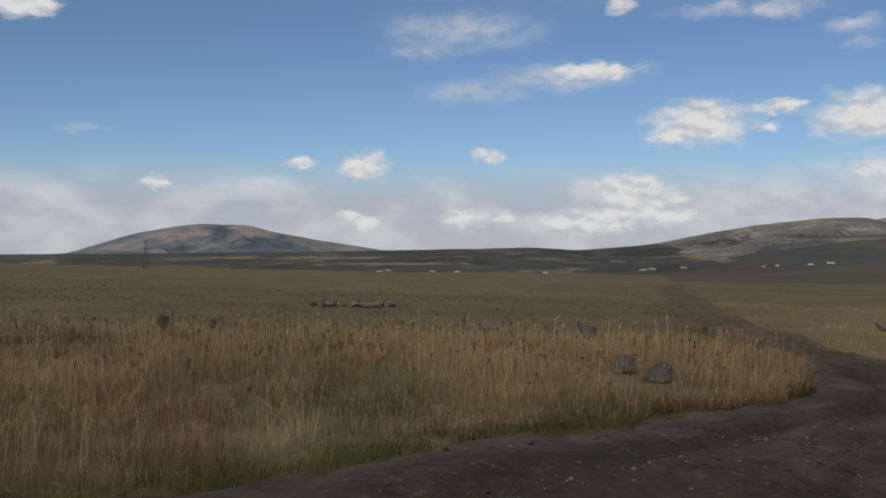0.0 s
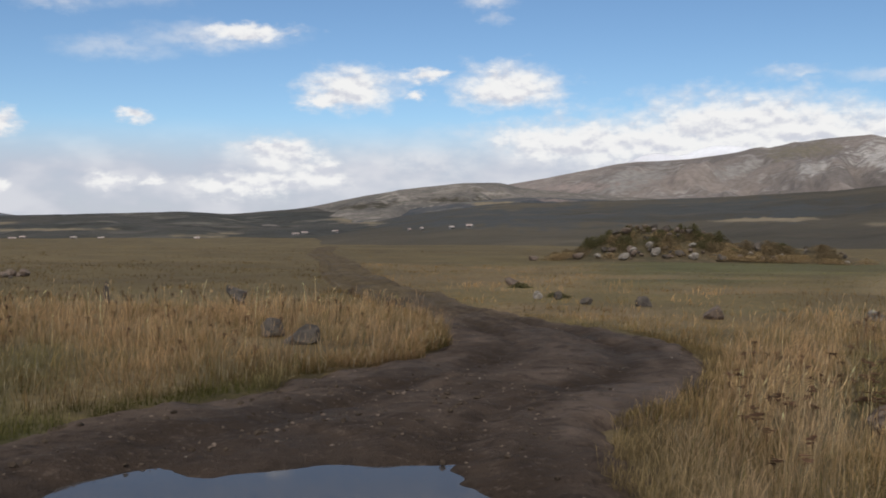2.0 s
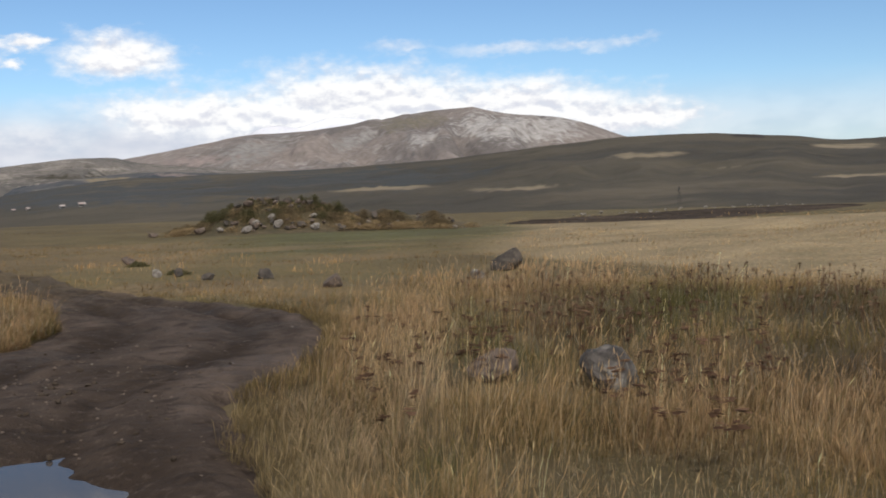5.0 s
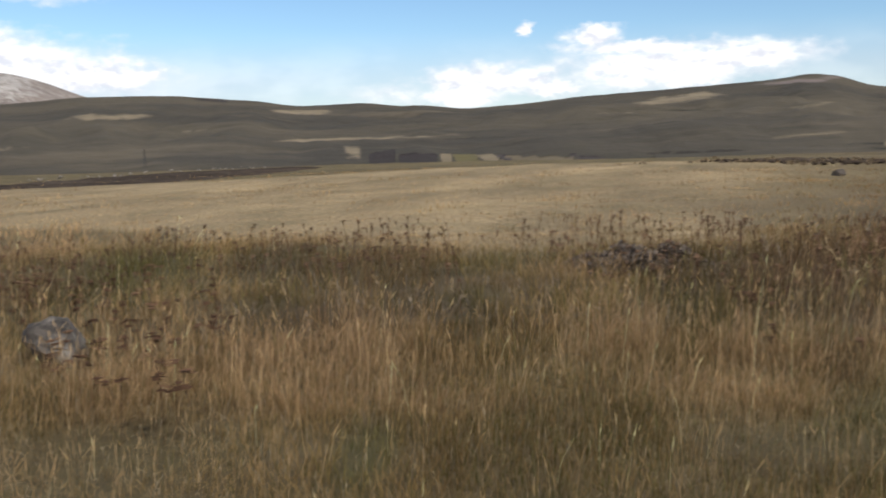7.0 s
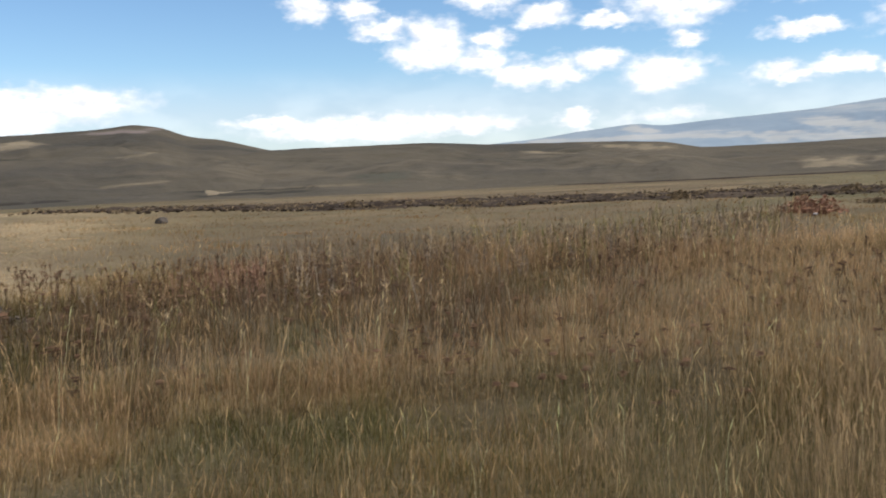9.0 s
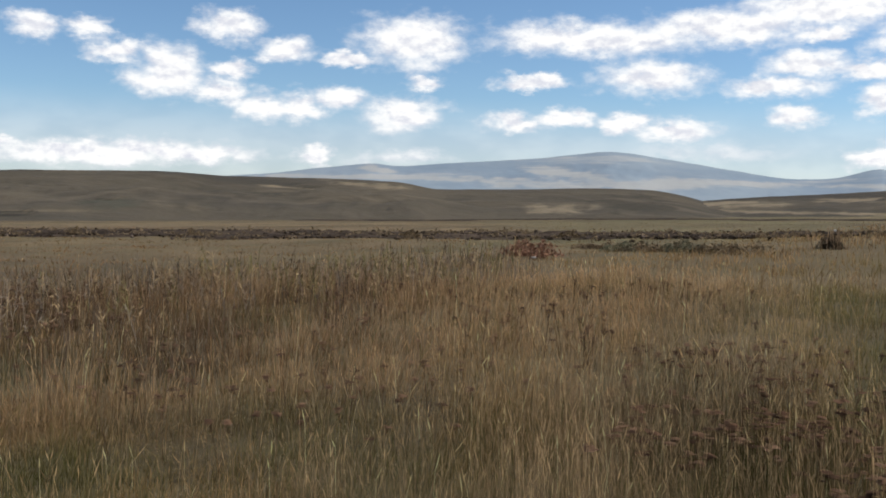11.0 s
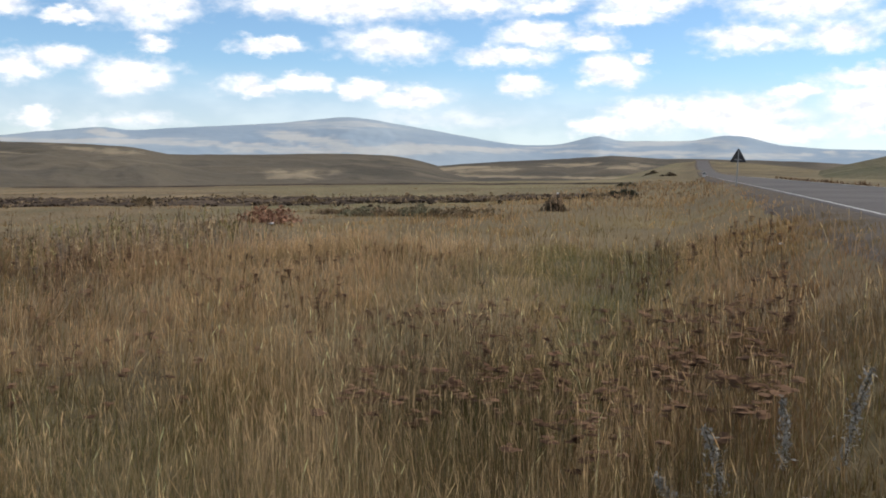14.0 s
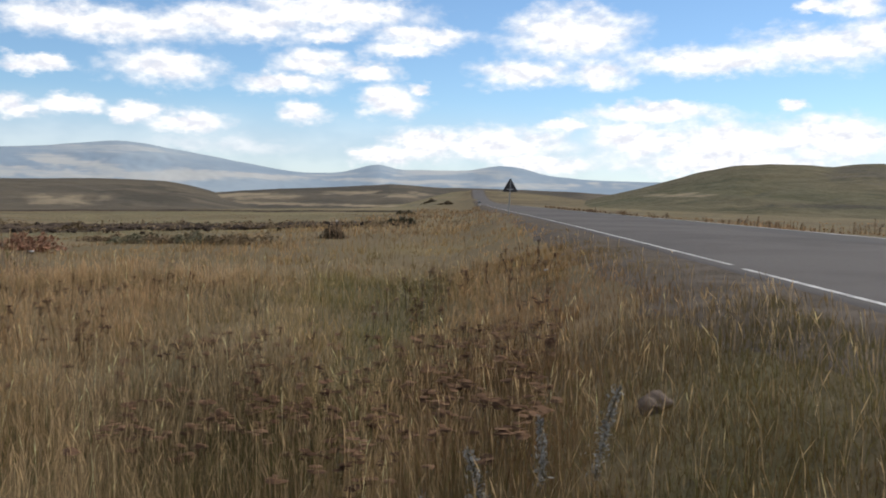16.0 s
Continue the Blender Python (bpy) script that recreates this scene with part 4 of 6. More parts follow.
def track_sheet():
    line = spline(TRACK, 44)
    d = np.gradient(line[:, :2], axis=0)
    d /= np.hypot(d[:, 0], d[:, 1])[:, None]
    across = np.linspace(-1.25, 1.25, 50)
    edge = 1 + 0.14 * vnoise(np.arange(len(line)) * 0.1, np.zeros(len(line)), 1.0, 33)
    X = line[:, 0:1] + d[:, 1:2] * across * line[:, 2:3] * edge[:, None]
    Y = line[:, 1:2] - d[:, 0:1] * across * line[:, 2:3] * edge[:, None]
    Z = ground_z(X, Y)
    T = np.broadcast_to(across, X.shape)
    rut = -0.07 * np.exp(-((np.abs(T + 0.08 * vnoise(X, Y, 5, 35)) - 0.45) / 0.13) ** 2)
    lumps = 0.045 * vnoise(X, Y, 0.6, 36, 3) + 0.02 * vnoise(T * 3.0, np.broadcast_to(np.arange(len(line))[:, None] * 0.02, X.shape), 0.5, 38, 2) + 0.03 * vnoise(X, Y, 0.25, 37, 2)
    Z = Z + 0.02 + rut + lumps - 0.22 * sm(0.92, 1.25, np.abs(T))
    Z = Z - 0.16 * sm(1.25, 0.7, puddle_depth(X, Y))
    # wheel lines and drier crowns along the way
    run = np.broadcast_to(np.arange(len(line))[:, None] * 0.035, X.shape)
    streak = vnoise(T * 9.0, run, 1.0, 39, 3) + 0.5 * vnoise(X, Y, 0.8, 40)
    dry = np.clip(0.5 + 0.55 * streak - 0.5 * np.exp(-((np.abs(T) - 0.45) / 0.16) ** 2) + 0.25 * sm(0.7, 1.0, np.abs(T)), 0, 1)
    dry = dry * (0.35 + 0.65 * sm(1.0, 2.2, puddle_depth(X, Y)))
    tint = np.array((0.038, 0.027, 0.020)) * (1 - dry[..., None]) + np.array((0.118, 0.088, 0.070)) * dry[..., None]
    # little used and grown over farther out
    worn = sm(16, 30, np.hypot(X, Y))[..., None] * 0.75
    tint = tint * (1 - worn) + np.array((0.135, 0.10, 0.052)) * worn
    SURFACE.append(np.stack([X, Y, Z], -1).reshape(-1, 3))
    return grid_mesh("dirt_track", X, Y, Z, DIRT, tint)


tagged(new("dirt_track", track_sheet()), "rutted dark brown dirt track, partly wet", "dirt track", kind="structure")
ang = np.linspace(0, 2 * math.pi, 64, endpoint=False)
c, s = math.cos(PUDDLE[4]), math.sin(PUDDLE[4])
px, py = 1.3 * PUDDLE[2] * np.cos(ang), 1.3 * PUDDLE[3] * np.sin(ang)
rim = np.stack([PUDDLE[0] + px * c - py * s, PUDDLE[1] + px * s + py * c, 0 * ang - 0.065], -1)
tagged(new("puddle", mesh_from("puddle", rim, [tuple(range(64))], WATER)), "shallow muddy puddle mirroring the sky in the track", "puddle")

# ---------------------------------------------------------------- asphalt road


def road_point(u, v):
    s, c = math.sin(ROAD_BEARING), math.cos(ROAD_BEARING)
    v = v + road_bend(u)
    return s * u + c * v, c * u - s * v


def road_strip(name, u, v0, v1, lift, mat, cols=8, wav=0.0):
    V = np.linspace(0, 1, cols)
    U = np.repeat(u[:, None], cols, 1)
    wob = wav * vnoise(u, u * 0, 1.3, 51)[:, None]
    W = v0 + wob + (v1 - v0) * V
    X, Y = road_point(U, W)
    crown = 0.05 * (1 - ((W - 7.1) / 3.9) ** 2)
    Z = ROAD_Z + road_climb(U) + lift + crown
    if mat is ASPHALT:
        Z[:, [0, -1]] -= 0.10
    return grid_mesh(name, X, Y, Z, mat)


along = np.concatenate([np.arange(-60, 100, 1.0), np.arange(100, 900, 5.0)])
road = tagged(new("road", road_strip("road", along, ROAD_LEFT - 0.35, ROAD_RIGHT + 0.35, 0.05, ASPHALT, 64)),
              "grey worn asphalt country road", "road", kind="structure")


def shoulder_sheet(inner, outer):
    t = np.linspace(0, 1, 8)
    U = np.repeat(along[:, None], 8, 1)
    W = inner + (outer - inner) * t + 0.2 * vnoise(along, along * 0, 1.3, 53)[:, None] * t
    X, Y = road_point(U, W)
    Z = (ROAD_Z + 0.035 + road_climb(U)) * (1 - t) + (ground_z(X, Y) - 0.03) * t + 0.012 * vnoise(X, Y, 0.3, 54)
    return grid_mesh("shoulder", X, Y, Z, GRAVEL)


tagged(new("shoulder", shoulder_sheet(ROAD_LEFT - 0.2, ROAD_LEFT - 1.7)), "dusty gravel road shoulder", "shoulder", kind="structure")
tagged(new("shoulder", shoulder_sheet(ROAD_RIGHT + 0.2, ROAD_RIGHT + 1.4)), "dusty gravel road shoulder", "shoulder", kind="structure")


def edge_line(u0, u1, v, half=0.034):
    u = np.arange(u0, u1 + 0.01, 1.0 if u1 < 120 else 4.0)
    return part("edge_line", road_strip("edge_line", u, v - half, v + half, 0.0545, LINE, 3, 0.015), road, "worn white edge line")


edge_line(-40, 12.0, ROAD_LEFT - 0.04)
edge_line(12.7, 60, ROAD_LEFT)
edge_line(60.4, 300, ROAD_LEFT)
edge_line(-40, 60, ROAD_RIGHT - 0.1, 0.12)
edge_line(60.5, 240, ROAD_RIGHT - 0.1, 0.12)

# a darker lane of newer tar along the far half
seam = np.arange(-40.0, 90.0, 0.5)
part("tar_lane", road_strip("tar_lane", seam, 8.1, ROAD_RIGHT - 0.4, 0.0545, TAR, 40, 0.25), road, "darker patched lane with a ragged edge")

# ---------------------------------------------------------------- grass
VIEW0, VIEW1 = -29.0, 181.0


def scatter(seed, count, r0, r1, power=1.0):
    """Places over the visible sector; power 2 is even over the area, less crowds them near the standpoint."""
    rs = np.random.RandomState(seed)
    az = VIEW0 + (VIEW1 - VIEW0) * rs.rand(count)
    r = (r0 ** power + (r1 ** power - r0 ** power) * rs.rand(count)) ** (1 / power)
    x, y = polar(az, r)
    return rs, x, y


def keep(x, y, margin=1.0):
    u, v = road_uv(x, y)
    v = v - road_bend(u)
    return (track_side(x, y) > margin + 0.12 * vnoise(x, y, 0.8, 61)) & ((v < ROAD_LEFT - 0.62 - 0.4 * vnoise(x, y, 1.5, 62)) | (v > ROAD_RIGHT + 1.0))


# thin grass in front of the larger stones
CLEARINGS = [(6.0, 4.75, 0.8), (5.65, 5.7, 0.75), (2.5, 13.9, 1.1), (2.7, 13.0, 1.0), (3.0, 21.8, 1.2), (11.4, 16.2, 1.4), (15.0, 16.0, 0.7)]


# height in metres, colour of tip, colour of foot with painted shade
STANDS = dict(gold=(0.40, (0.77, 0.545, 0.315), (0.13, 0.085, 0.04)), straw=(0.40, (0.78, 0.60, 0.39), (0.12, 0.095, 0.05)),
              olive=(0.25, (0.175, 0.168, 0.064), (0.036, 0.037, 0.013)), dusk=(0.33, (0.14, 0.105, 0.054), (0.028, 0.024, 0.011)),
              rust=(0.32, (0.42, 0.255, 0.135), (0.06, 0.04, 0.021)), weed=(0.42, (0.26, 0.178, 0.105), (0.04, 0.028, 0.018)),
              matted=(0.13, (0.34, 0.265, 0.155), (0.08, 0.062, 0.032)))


def plant_look(x, y, rs):
    """Height in metres and colours at shade-darkened foot and tip of the grass that grows at each place."""
    k = zones(x, y)
    n = len(x)
    mix = stands(x, y)
    k["mix"] = mix
    g = np.clip(0.5 + 0.9 * vnoise(x, y, 2.6, 71) + 0.2 * rs.randn(n), 0, 1)[:, None]
    h = 0.31 + 0.05 * sm(32, 16, k["az"]) + 0.10 * vnoise(x, y, 1.6, 72)
    tip = STRAW * (1 - g) * 0.95 + (GOLD * 0.5 + OLIVE * 0.5) * (0.4 + 0.7 * g)
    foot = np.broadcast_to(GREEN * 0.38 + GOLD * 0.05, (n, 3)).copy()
    kind = 1.3 * vnoise(x, y, 1.5, 73) + 0.9 * vnoise(x, y, 4.2, 70)

    def blend(f, hh, t_col, f_col):
        nonlocal h, tip, foot
        h = h * (1 - f) + hh * f
        tip = tip * (1 - f[:, None]) + t_col * f[:, None]
        foot = foot * (1 - f[:, None]) + f_col * f[:, None]

    rest = 1 - sum(mix.values())
    h, tip, foot = h * rest, tip * rest[:, None], foot * rest[:, None]
    for name, (tall, t_col, f_col) in STANDS.items():
        f = mix[name]
        h, tip, foot = h + f * tall, tip + f[:, None] * np.array(t_col), foot + f[:, None] * np.array(f_col)
    h = h * (1 + 0.35 * vnoise(x, y, 0.9, 72))
    blend(k["far_green"], 0.15, OLIVE * 0.85, OLIVE * 0.7)
    blend(k["thin"] * 0.9, 0.15, GOLD * 0.5 + OLIVE * 0.5, OLIVE * 0.7)
    turf = 0.5 + 0.5 * np.clip(2 * vnoise(x, y, 6.0, 18), -1, 1)[:, None]
    blend(k["low"], 0.12, (GOLD * 0.6 + RUST * 0.3) * turf + (OLIVE * 0.6 + RUST * 0.25) * (1 - turf), OLIVE * 0.7)
    blend(k["low"] * sm(120, 132, k["az"]) * sm(26, 34, k["r"]) * 0.7, 0.10, OLIVE * 0.85 + GREEN * 0.15, OLIVE * 0.6)
    blend(k["meadow"] * 0.9, 0.08, OLIVE * 0.95 + GOLD * 0.12, OLIVE * 0.8)
    tuft = np.maximum(k["meadow"], k["thin"]) * sm(0.05, 0.35, vnoise(x * 0.45, y, 5.0, 20)) * sm(60, 48, k["r"])
    sere = k["far_green"] * sm(13, 16, k["az"]) * sm(30, 25, k["az"]) * sm(27, 33, k["r"]) * sm(66, 50, k["r"]) * np.clip(0.75 + vnoise(x * 0.5, y, 6.0, 9), 0, 1)
    blend(np.maximum(tuft, sere) * 0.8, 0.22, STRAW * 0.5 + GOLD * 0.55, OLIVE)
    clump = np.maximum(k["meadow"], k["thin"]) * sm(0.0, 0.3, vnoise(x, y, 1.9, 17)) * sm(46, 34, k["r"])
    blend(clump * 0.85, 0.28, STRAW * 0.75 + GOLD * 0.45, OLIVE * 0.8)
    damp = np.maximum(k["meadow"], k["thin"]) * sm(0.1, 0.35, vnoise(x, y, 2.6, 10)) * (1 - clump)
    blend(damp * 0.7, 0.12, np.array((0.14, 0.14, 0.05)), GREEN * 0.8)
    lush = k["meadow"] * sm(36, 50, k["r"]) * sm(27, 33, k["az"])
    blend(lush * 0.8, 0.06, np.array((0.125, 0.135, 0.045)), GREEN)
    blend(k["pale"], 0.09 + 0.2 * sm(0.1, 0.5, vnoise(x, y, 2.5, 69)), np.array((0.40, 0.30, 0.17)), STRAW * 0.55)
    brown = sm(86, 99, k["az"])[:, None]
    hollow_tip = WEED * 1.75 * brown + (OLIVE * 0.55 + GREEN * 0.35) * (1 - brown)
    hollow_foot = WEED * 0.6 * brown + GREEN * 0.4 * (1 - brown)
    blend(k["weeds"] * (1 - mix["gold"]) * (0.25 + 0.5 * sm(-0.2, 0.4, vnoise(x, y, 1.7, 75))), 0.5 * np.interp(k["az"], [60, 80, 95, 106], [0.7, 0.75, 1.0, 1.2]) * (1 + 0.4 * kind), hollow_tip, hollow_foot)
    far_verge = sm(6.5, 9, k["r"])[:, None]
    blend(k["verge"] * 0.5 * (1 - mix["gold"]), 0.26 + 0.08 * far_verge[:, 0], (RUST * 0.5 + GOLD * 0.55) * (1 - far_verge) + (GOLD * 1.1 + RUST * 0.2) * far_verge, RUST * 0.35 + OLIVE * 0.3)
    ditch = np.exp(-((k["v"] + 2.3) / 1.4) ** 2) * sm(128, 138, k["az"]) * sm(9, 14, k["r"]) * (k["r"] < 45)
    blend(ditch * 0.5, 0.24, np.array((0.22, 0.195, 0.075)), GREEN * 0.7)
    side = track_side(x, y)
    lip = np.where(k["az"] < 22, sm(1.32, 1.12, side + 0.08 * kind) * sm(12, 9.5, k["r"]), sm(1.35, 1.05, side) * (k["r"] < 40))
    k["lip"] = lip
    left_side = sm(24, 18, k["az"])
    blend(lip * 0.85 * left_side, 0.17, np.array((0.17, 0.185, 0.06)), GREEN * 0.7)
    blend(lip * 0.7 * (1 - left_side), 0.13, np.array((0.21, 0.185, 0.085)), OLIVE * 0.6)
    shoulder = sm(1.3, 2.2, k["v"] + 0.3 * kind - 0.3 * sm(6, 10, k["r"])) * (1 - sm(4, 6, k["v"])) * sm(140, 150, k["az"])
    blend(sm(9, 11, k["v"]), 0.32, RUST * 0.4 + GOLD * 0.6, DULL)
    blend(shoulder * 0.85, 0.12, OLIVE * 0.75 + RUST * 0.15 + GREEN * 0.25, GREEN * 0.7 + OLIVE * 0.2)
    for cx, cy, rad in CLEARINGS:
        f = sm(1.0, 0.6, np.hypot(x - cx, y - cy) / rad)
        h = h * (1 - 0.65 * f)
    k["shoulder"] = shoulder
    h = h * (1 - (0.34 + 0.22 * sm(8, 6, k["r"])) * k["verge"])
    h = h * (1 - 0.38 * sm(52, 60, k["az"]) * sm(140, 124, k["az"]) * sm(8.0, 6.2, k["r"]))
    tone = (1 + 0.55 * vnoise(x, y, 1.1, 74) + 0.35 * vnoise(x, y, 0.45, 76)) * (1 + 0.25 * vnoise(x, y, 3.2, 65))
    # tips brightened by bearing, making up in colour for how light falls
    light_gain = 1.08 + 0.30 * np.exp(-((k["az"] - 52) / 34) ** 4) + 0.10 * sm(90, 110, k["az"])
    tip = tip * (tone * light_gain)[:, None] * np.array((1.0, 0.895, 0.83)) * (1 - (0.06 * sm(95, 108, k["az"]) + 0.22 * sm(148, 158, k["az"]) + 0.24 * sm(116, 126, k["az"])) * sm(11, 7, k["r"]))[:, None]
    # over distance only the mingled tops show
    foot = foot * tone[:, None]
    blur = (0.65 * sm(18, 30, k["r"]))[:, None]
    foot = foot * (1 - blur) + tip * 0.75 * blur
    return np.maximum(h, 0.03), tip, foot, k


def blades(name, seed, count, r0, r1, power, width, label, tuft_of=22, places=None, tall=None):
    rs, x, y = scatter(seed, count, r0, r1, power)
    if places is not None:
        x, y = places
    # most blades stand in tussocks and lean out of them
    lump = max(int(count / tuft_of), 1)
    _, tx, ty = scatter(seed + 1000, lump, r0, r1, power)
    owner = rs.randint(0, lump, count)
    tuft = rs.rand(count) < (0.68 if places is None else 0.0)
    spread_r = 0.03 + 0.009 * np.hypot(tx, ty)[owner]
    ox, oy = rs.randn(count) * spread_r, rs.randn(count) * spread_r
    x, y = np.where(tuft, tx[owner] + ox, x), np.where(tuft, ty[owner] + oy, y)
    lump_tall, lump_tone, lump_hue, lump_lean = 0.65 + 0.6 * rs.rand(lump), 0.62 + 0.75 * rs.rand(lump) ** 1.2, rs.rand(lump), rs.randn(lump, 2)
    ok = keep(x, y)
    bare = vnoise(x, y, 0.7, 77) + 0.5 * vnoise(x, y, 0.25, 78, 1) + 0.2 * rs.randn(len(x))
    ok &= bare > (-0.42 if tall is None else -2.0)
    x, y, tuft, owner = x[ok], y[ok], tuft[ok], owner[ok]
    ox, oy, spread_r = ox[ok] * tuft, oy[ok] * tuft, spread_r[ok]
    h, tip, foot, k = plant_look(x, y, rs)
    n = len(x)
    r = np.hypot(x, y)
    matted = k["mix"]["matted"]
    low_layer = (~tuft) & (k["pale"] < 0.3)
    if tall:
        h = np.full(n, tall / 0.5)
    h = h * np.where(tuft, lump_tall[owner], np.where(low_layer, 0.5, 0.8))
    near = (sm(9, 6, r) * (1 - k["lip"]))[:, None]
    sward = (tip * 0.55 + OLIVE * 0.15) * (1 - near) + (np.array((0.185, 0.148, 0.060)) * 0.8 + tip * 0.42) * near
    tip = np.where(low_layer[:, None], sward, tip * (1 - 0.16 * near * (k["az"] > 50)[:, None]))
    tone = np.where(tuft, lump_tone[owner], 0.85)[:, None]
    # single bleached stems, green and dead ones
    pick, calm = rs.rand(n), (1 - k["meadow"]) * (1 - k["far_green"]) * (1 - 0.7 * k["weeds"]) * (1 - k["lip"]) * (1 - 0.8 * k["shoulder"])
    bleached = (pick < (0.13 + 0.1 * matted) * calm * np.where(low_layer, 0.8, 0.6) * (1 - 0.6 * sm(148, 156, k["az"])))
    h = np.where(bleached & (r < 9) & (k["az"] > 70), h * 0.7, h)
    bleached = bleached[:, None]
    green = (pick > 1 - (0.12 + 0.16 * near[:, 0] * (k["az"] > 75)) * calm)[:, None]
    tip = tip * tone * np.where(low_layer, 0.45 + 1.1 * rs.rand(n), 0.72 + 0.56 * rs.rand(n))[:, None]
    tip = np.where(bleached, np.array((0.66, 0.54, 0.36)) * (0.6 + 0.6 * rs.rand(n))[:, None], tip)
    tip = np.where(green, np.array((0.15, 0.145, 0.05)) * (0.6 + 0.8 * rs.rand(n))[:, None], tip)
    hue = np.where(tuft, lump_hue[owner], 0.5)[:, None]
    tip = np.where(hue > 0.90, tip * 0.5 + np.array((0.15, 0.14, 0.05)) * 0.5, tip)
    tip = np.where((hue < 0.10) & (calm[:, None] > 0.5), tip * 0.55 + RUST * 0.45, tip)
    tip = tip * np.minimum(1, 0.8 / np.maximum(tip.max(1), 1e-3))[:, None]
    foot = np.where(low_layer[:, None], np.maximum(foot, tip * 0.35), foot) * tone
    z = ground_z(x, y) - 0.015
    h = h * (0.40 + 0.75 * rs.rand(n) ** 1.2)
    fallen = rs.rand(n) < 0.16 + 0.5 * matted + 0.25 * low_layer
    lean_a = rs.rand(n) * 2 * math.pi
    amount = h * (0.04 + 0.55 * rs.rand(n) ** 2)
    lx = np.cos(lean_a) * amount + 0.07 * h + 0.15 * h * ox / spread_r + 0.13 * h * lump_lean[owner, 0]
    ly = np.sin(lean_a) * amount - 0.05 * h + 0.15 * h * oy / spread_r + 0.13 * h * lump_lean[owner, 1]
    lx, ly = np.where(fallen, np.cos(lean_a) * h * 1.1, lx), np.where(fallen, np.sin(lean_a) * h * 1.1, ly)
    h = np.where(fallen, h * (0.2 + 0.35 * rs.rand(n)), h)
    turn = rs.rand(n) * math.pi
    wd = width * (0.55 + 0.9 * rs.rand(n)) * (0.78 + 0.22 * r / r0)
    wx, wy = np.cos(turn) * wd / 2, np.sin(turn) * wd / 2
    # foot, knee, shoulder, tip: the lean grows towards the top
    rings = ((0, 1), (0.42, 0.9), (0.78, 0.65)) if r0 < 8 and not tall else ((0, 1), (0.6, 0.8))
    m = 2 * len(rings) + 1
    co, t = np.empty((n, m, 3), np.float32), np.empty((n, m, 3), np.float32)
    sag = 0.06 * rs.rand(n) + np.where(rs.rand(n) < 0.25, 0.18, 0.0)
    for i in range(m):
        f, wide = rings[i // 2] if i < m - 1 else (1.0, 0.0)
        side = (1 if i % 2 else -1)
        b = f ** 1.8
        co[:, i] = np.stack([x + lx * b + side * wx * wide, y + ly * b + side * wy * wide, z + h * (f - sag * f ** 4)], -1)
        # most of the blade keeps the dark foot colour, painted as shade
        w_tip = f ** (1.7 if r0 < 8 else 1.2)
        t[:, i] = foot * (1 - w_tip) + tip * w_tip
    first = (np.arange(n) * m)[:, None]
    corner = [c for q in range(len(rings) - 1) for c in (2 * q, 2 * q + 1, 2 * q + 3, 2 * q + 2)] + [m - 3, m - 2, m - 1]
    loops = (first + np.array(corner)).ravel()
    sizes = np.tile(np.array([4] * (len(rings) - 1) + [3], np.int32), n)
    me = bpy.data.meshes.new(name)
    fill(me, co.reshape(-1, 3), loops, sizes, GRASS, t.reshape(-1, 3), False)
    return tagged(new(name, me), label, "grass", kind="stuff")


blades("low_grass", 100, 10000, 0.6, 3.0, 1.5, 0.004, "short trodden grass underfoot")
blades("tall_grass", 101, 205000, 3.0, 8.0, 1.5, 0.0021, "tall dry golden grass with green, shade-darkened feet")
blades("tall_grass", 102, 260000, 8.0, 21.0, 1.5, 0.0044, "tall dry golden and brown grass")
fr = np.random.RandomState(105)
at = fr.randint(20, len(TRACK_LINE) - 130, 26000)
flank = np.array([TRACK_LINE[np.minimum(at + 1, len(TRACK_LINE) - 1), i] - TRACK_LINE[at - 1, i] for i in (0, 1)])
flank = flank / np.hypot(*flank) * TRACK_LINE[at, 2] * (1.0 + 0.3 * fr.rand(len(at)) ** 1.5) * np.where(fr.rand(len(at)) < 0.6, 1, -1)
blades("low_grass", 105, 26000, 4.0, 20.0, 1.5, 0.004, "short green grass along the edge of the track", 22,
       (TRACK_LINE[at, 0] - flank[1] + 0.1 * fr.randn(len(at)), TRACK_LINE[at, 1] + flank[0] + 0.1 * fr.randn(len(at))))
mat_rs, mat_x, mat_y = scatter(106, 170000, 3.4, 9.0, 1.5)
mat_az = bearing_of(mat_x, mat_y)
inside = mat_rs.rand(len(mat_x)) < 0.85 * sm(44, 54, mat_az)
blades("matted_grass", 106, int(inside.sum()), 3.4, 9.0, 1.5, 0.0036, "short tangled grass, straw and olive, with dead stems", 22, (mat_x[inside], mat_y[inside]), 0.13)
blades("steppe_grass", 103, 90000, 20.0, 60.0, 1.3, 0.014, "short dry steppe grass")
blades("steppe_grass", 104, 15000, 60.0, 130.0, 1.3, 0.04, "distant tufts of dry grass")


def ribbons(parts):
    """Joins triangles and quads given as (corners [n, k, 3], colours [n, k, 3])."""
    cos, cols, loops, sizes, base = [], [], [], [], 0
    for co, col in parts:
        n, k = co.shape[:2]
        cos.append(co.reshape(-1, 3)), cols.append(col.reshape(-1, 3))
        loops.append(base + np.arange(n * k)), sizes.append(np.full(n, k))
        base += n * k
    return np.concatenate(cos), np.concatenate(cols), np.concatenate(loops), np.concatenate(sizes)


def stuff(name, parts, mat, label, category):
    co, col, loops, sizes = ribbons(parts)
    me = bpy.data.meshes.new(name)
    fill(me, co, loops, sizes, mat, col, False)
    return tagged(new(name, me), label, category, kind="stuff")


def xyz(x, y, z):
    return np.stack([x, y, z], -1)


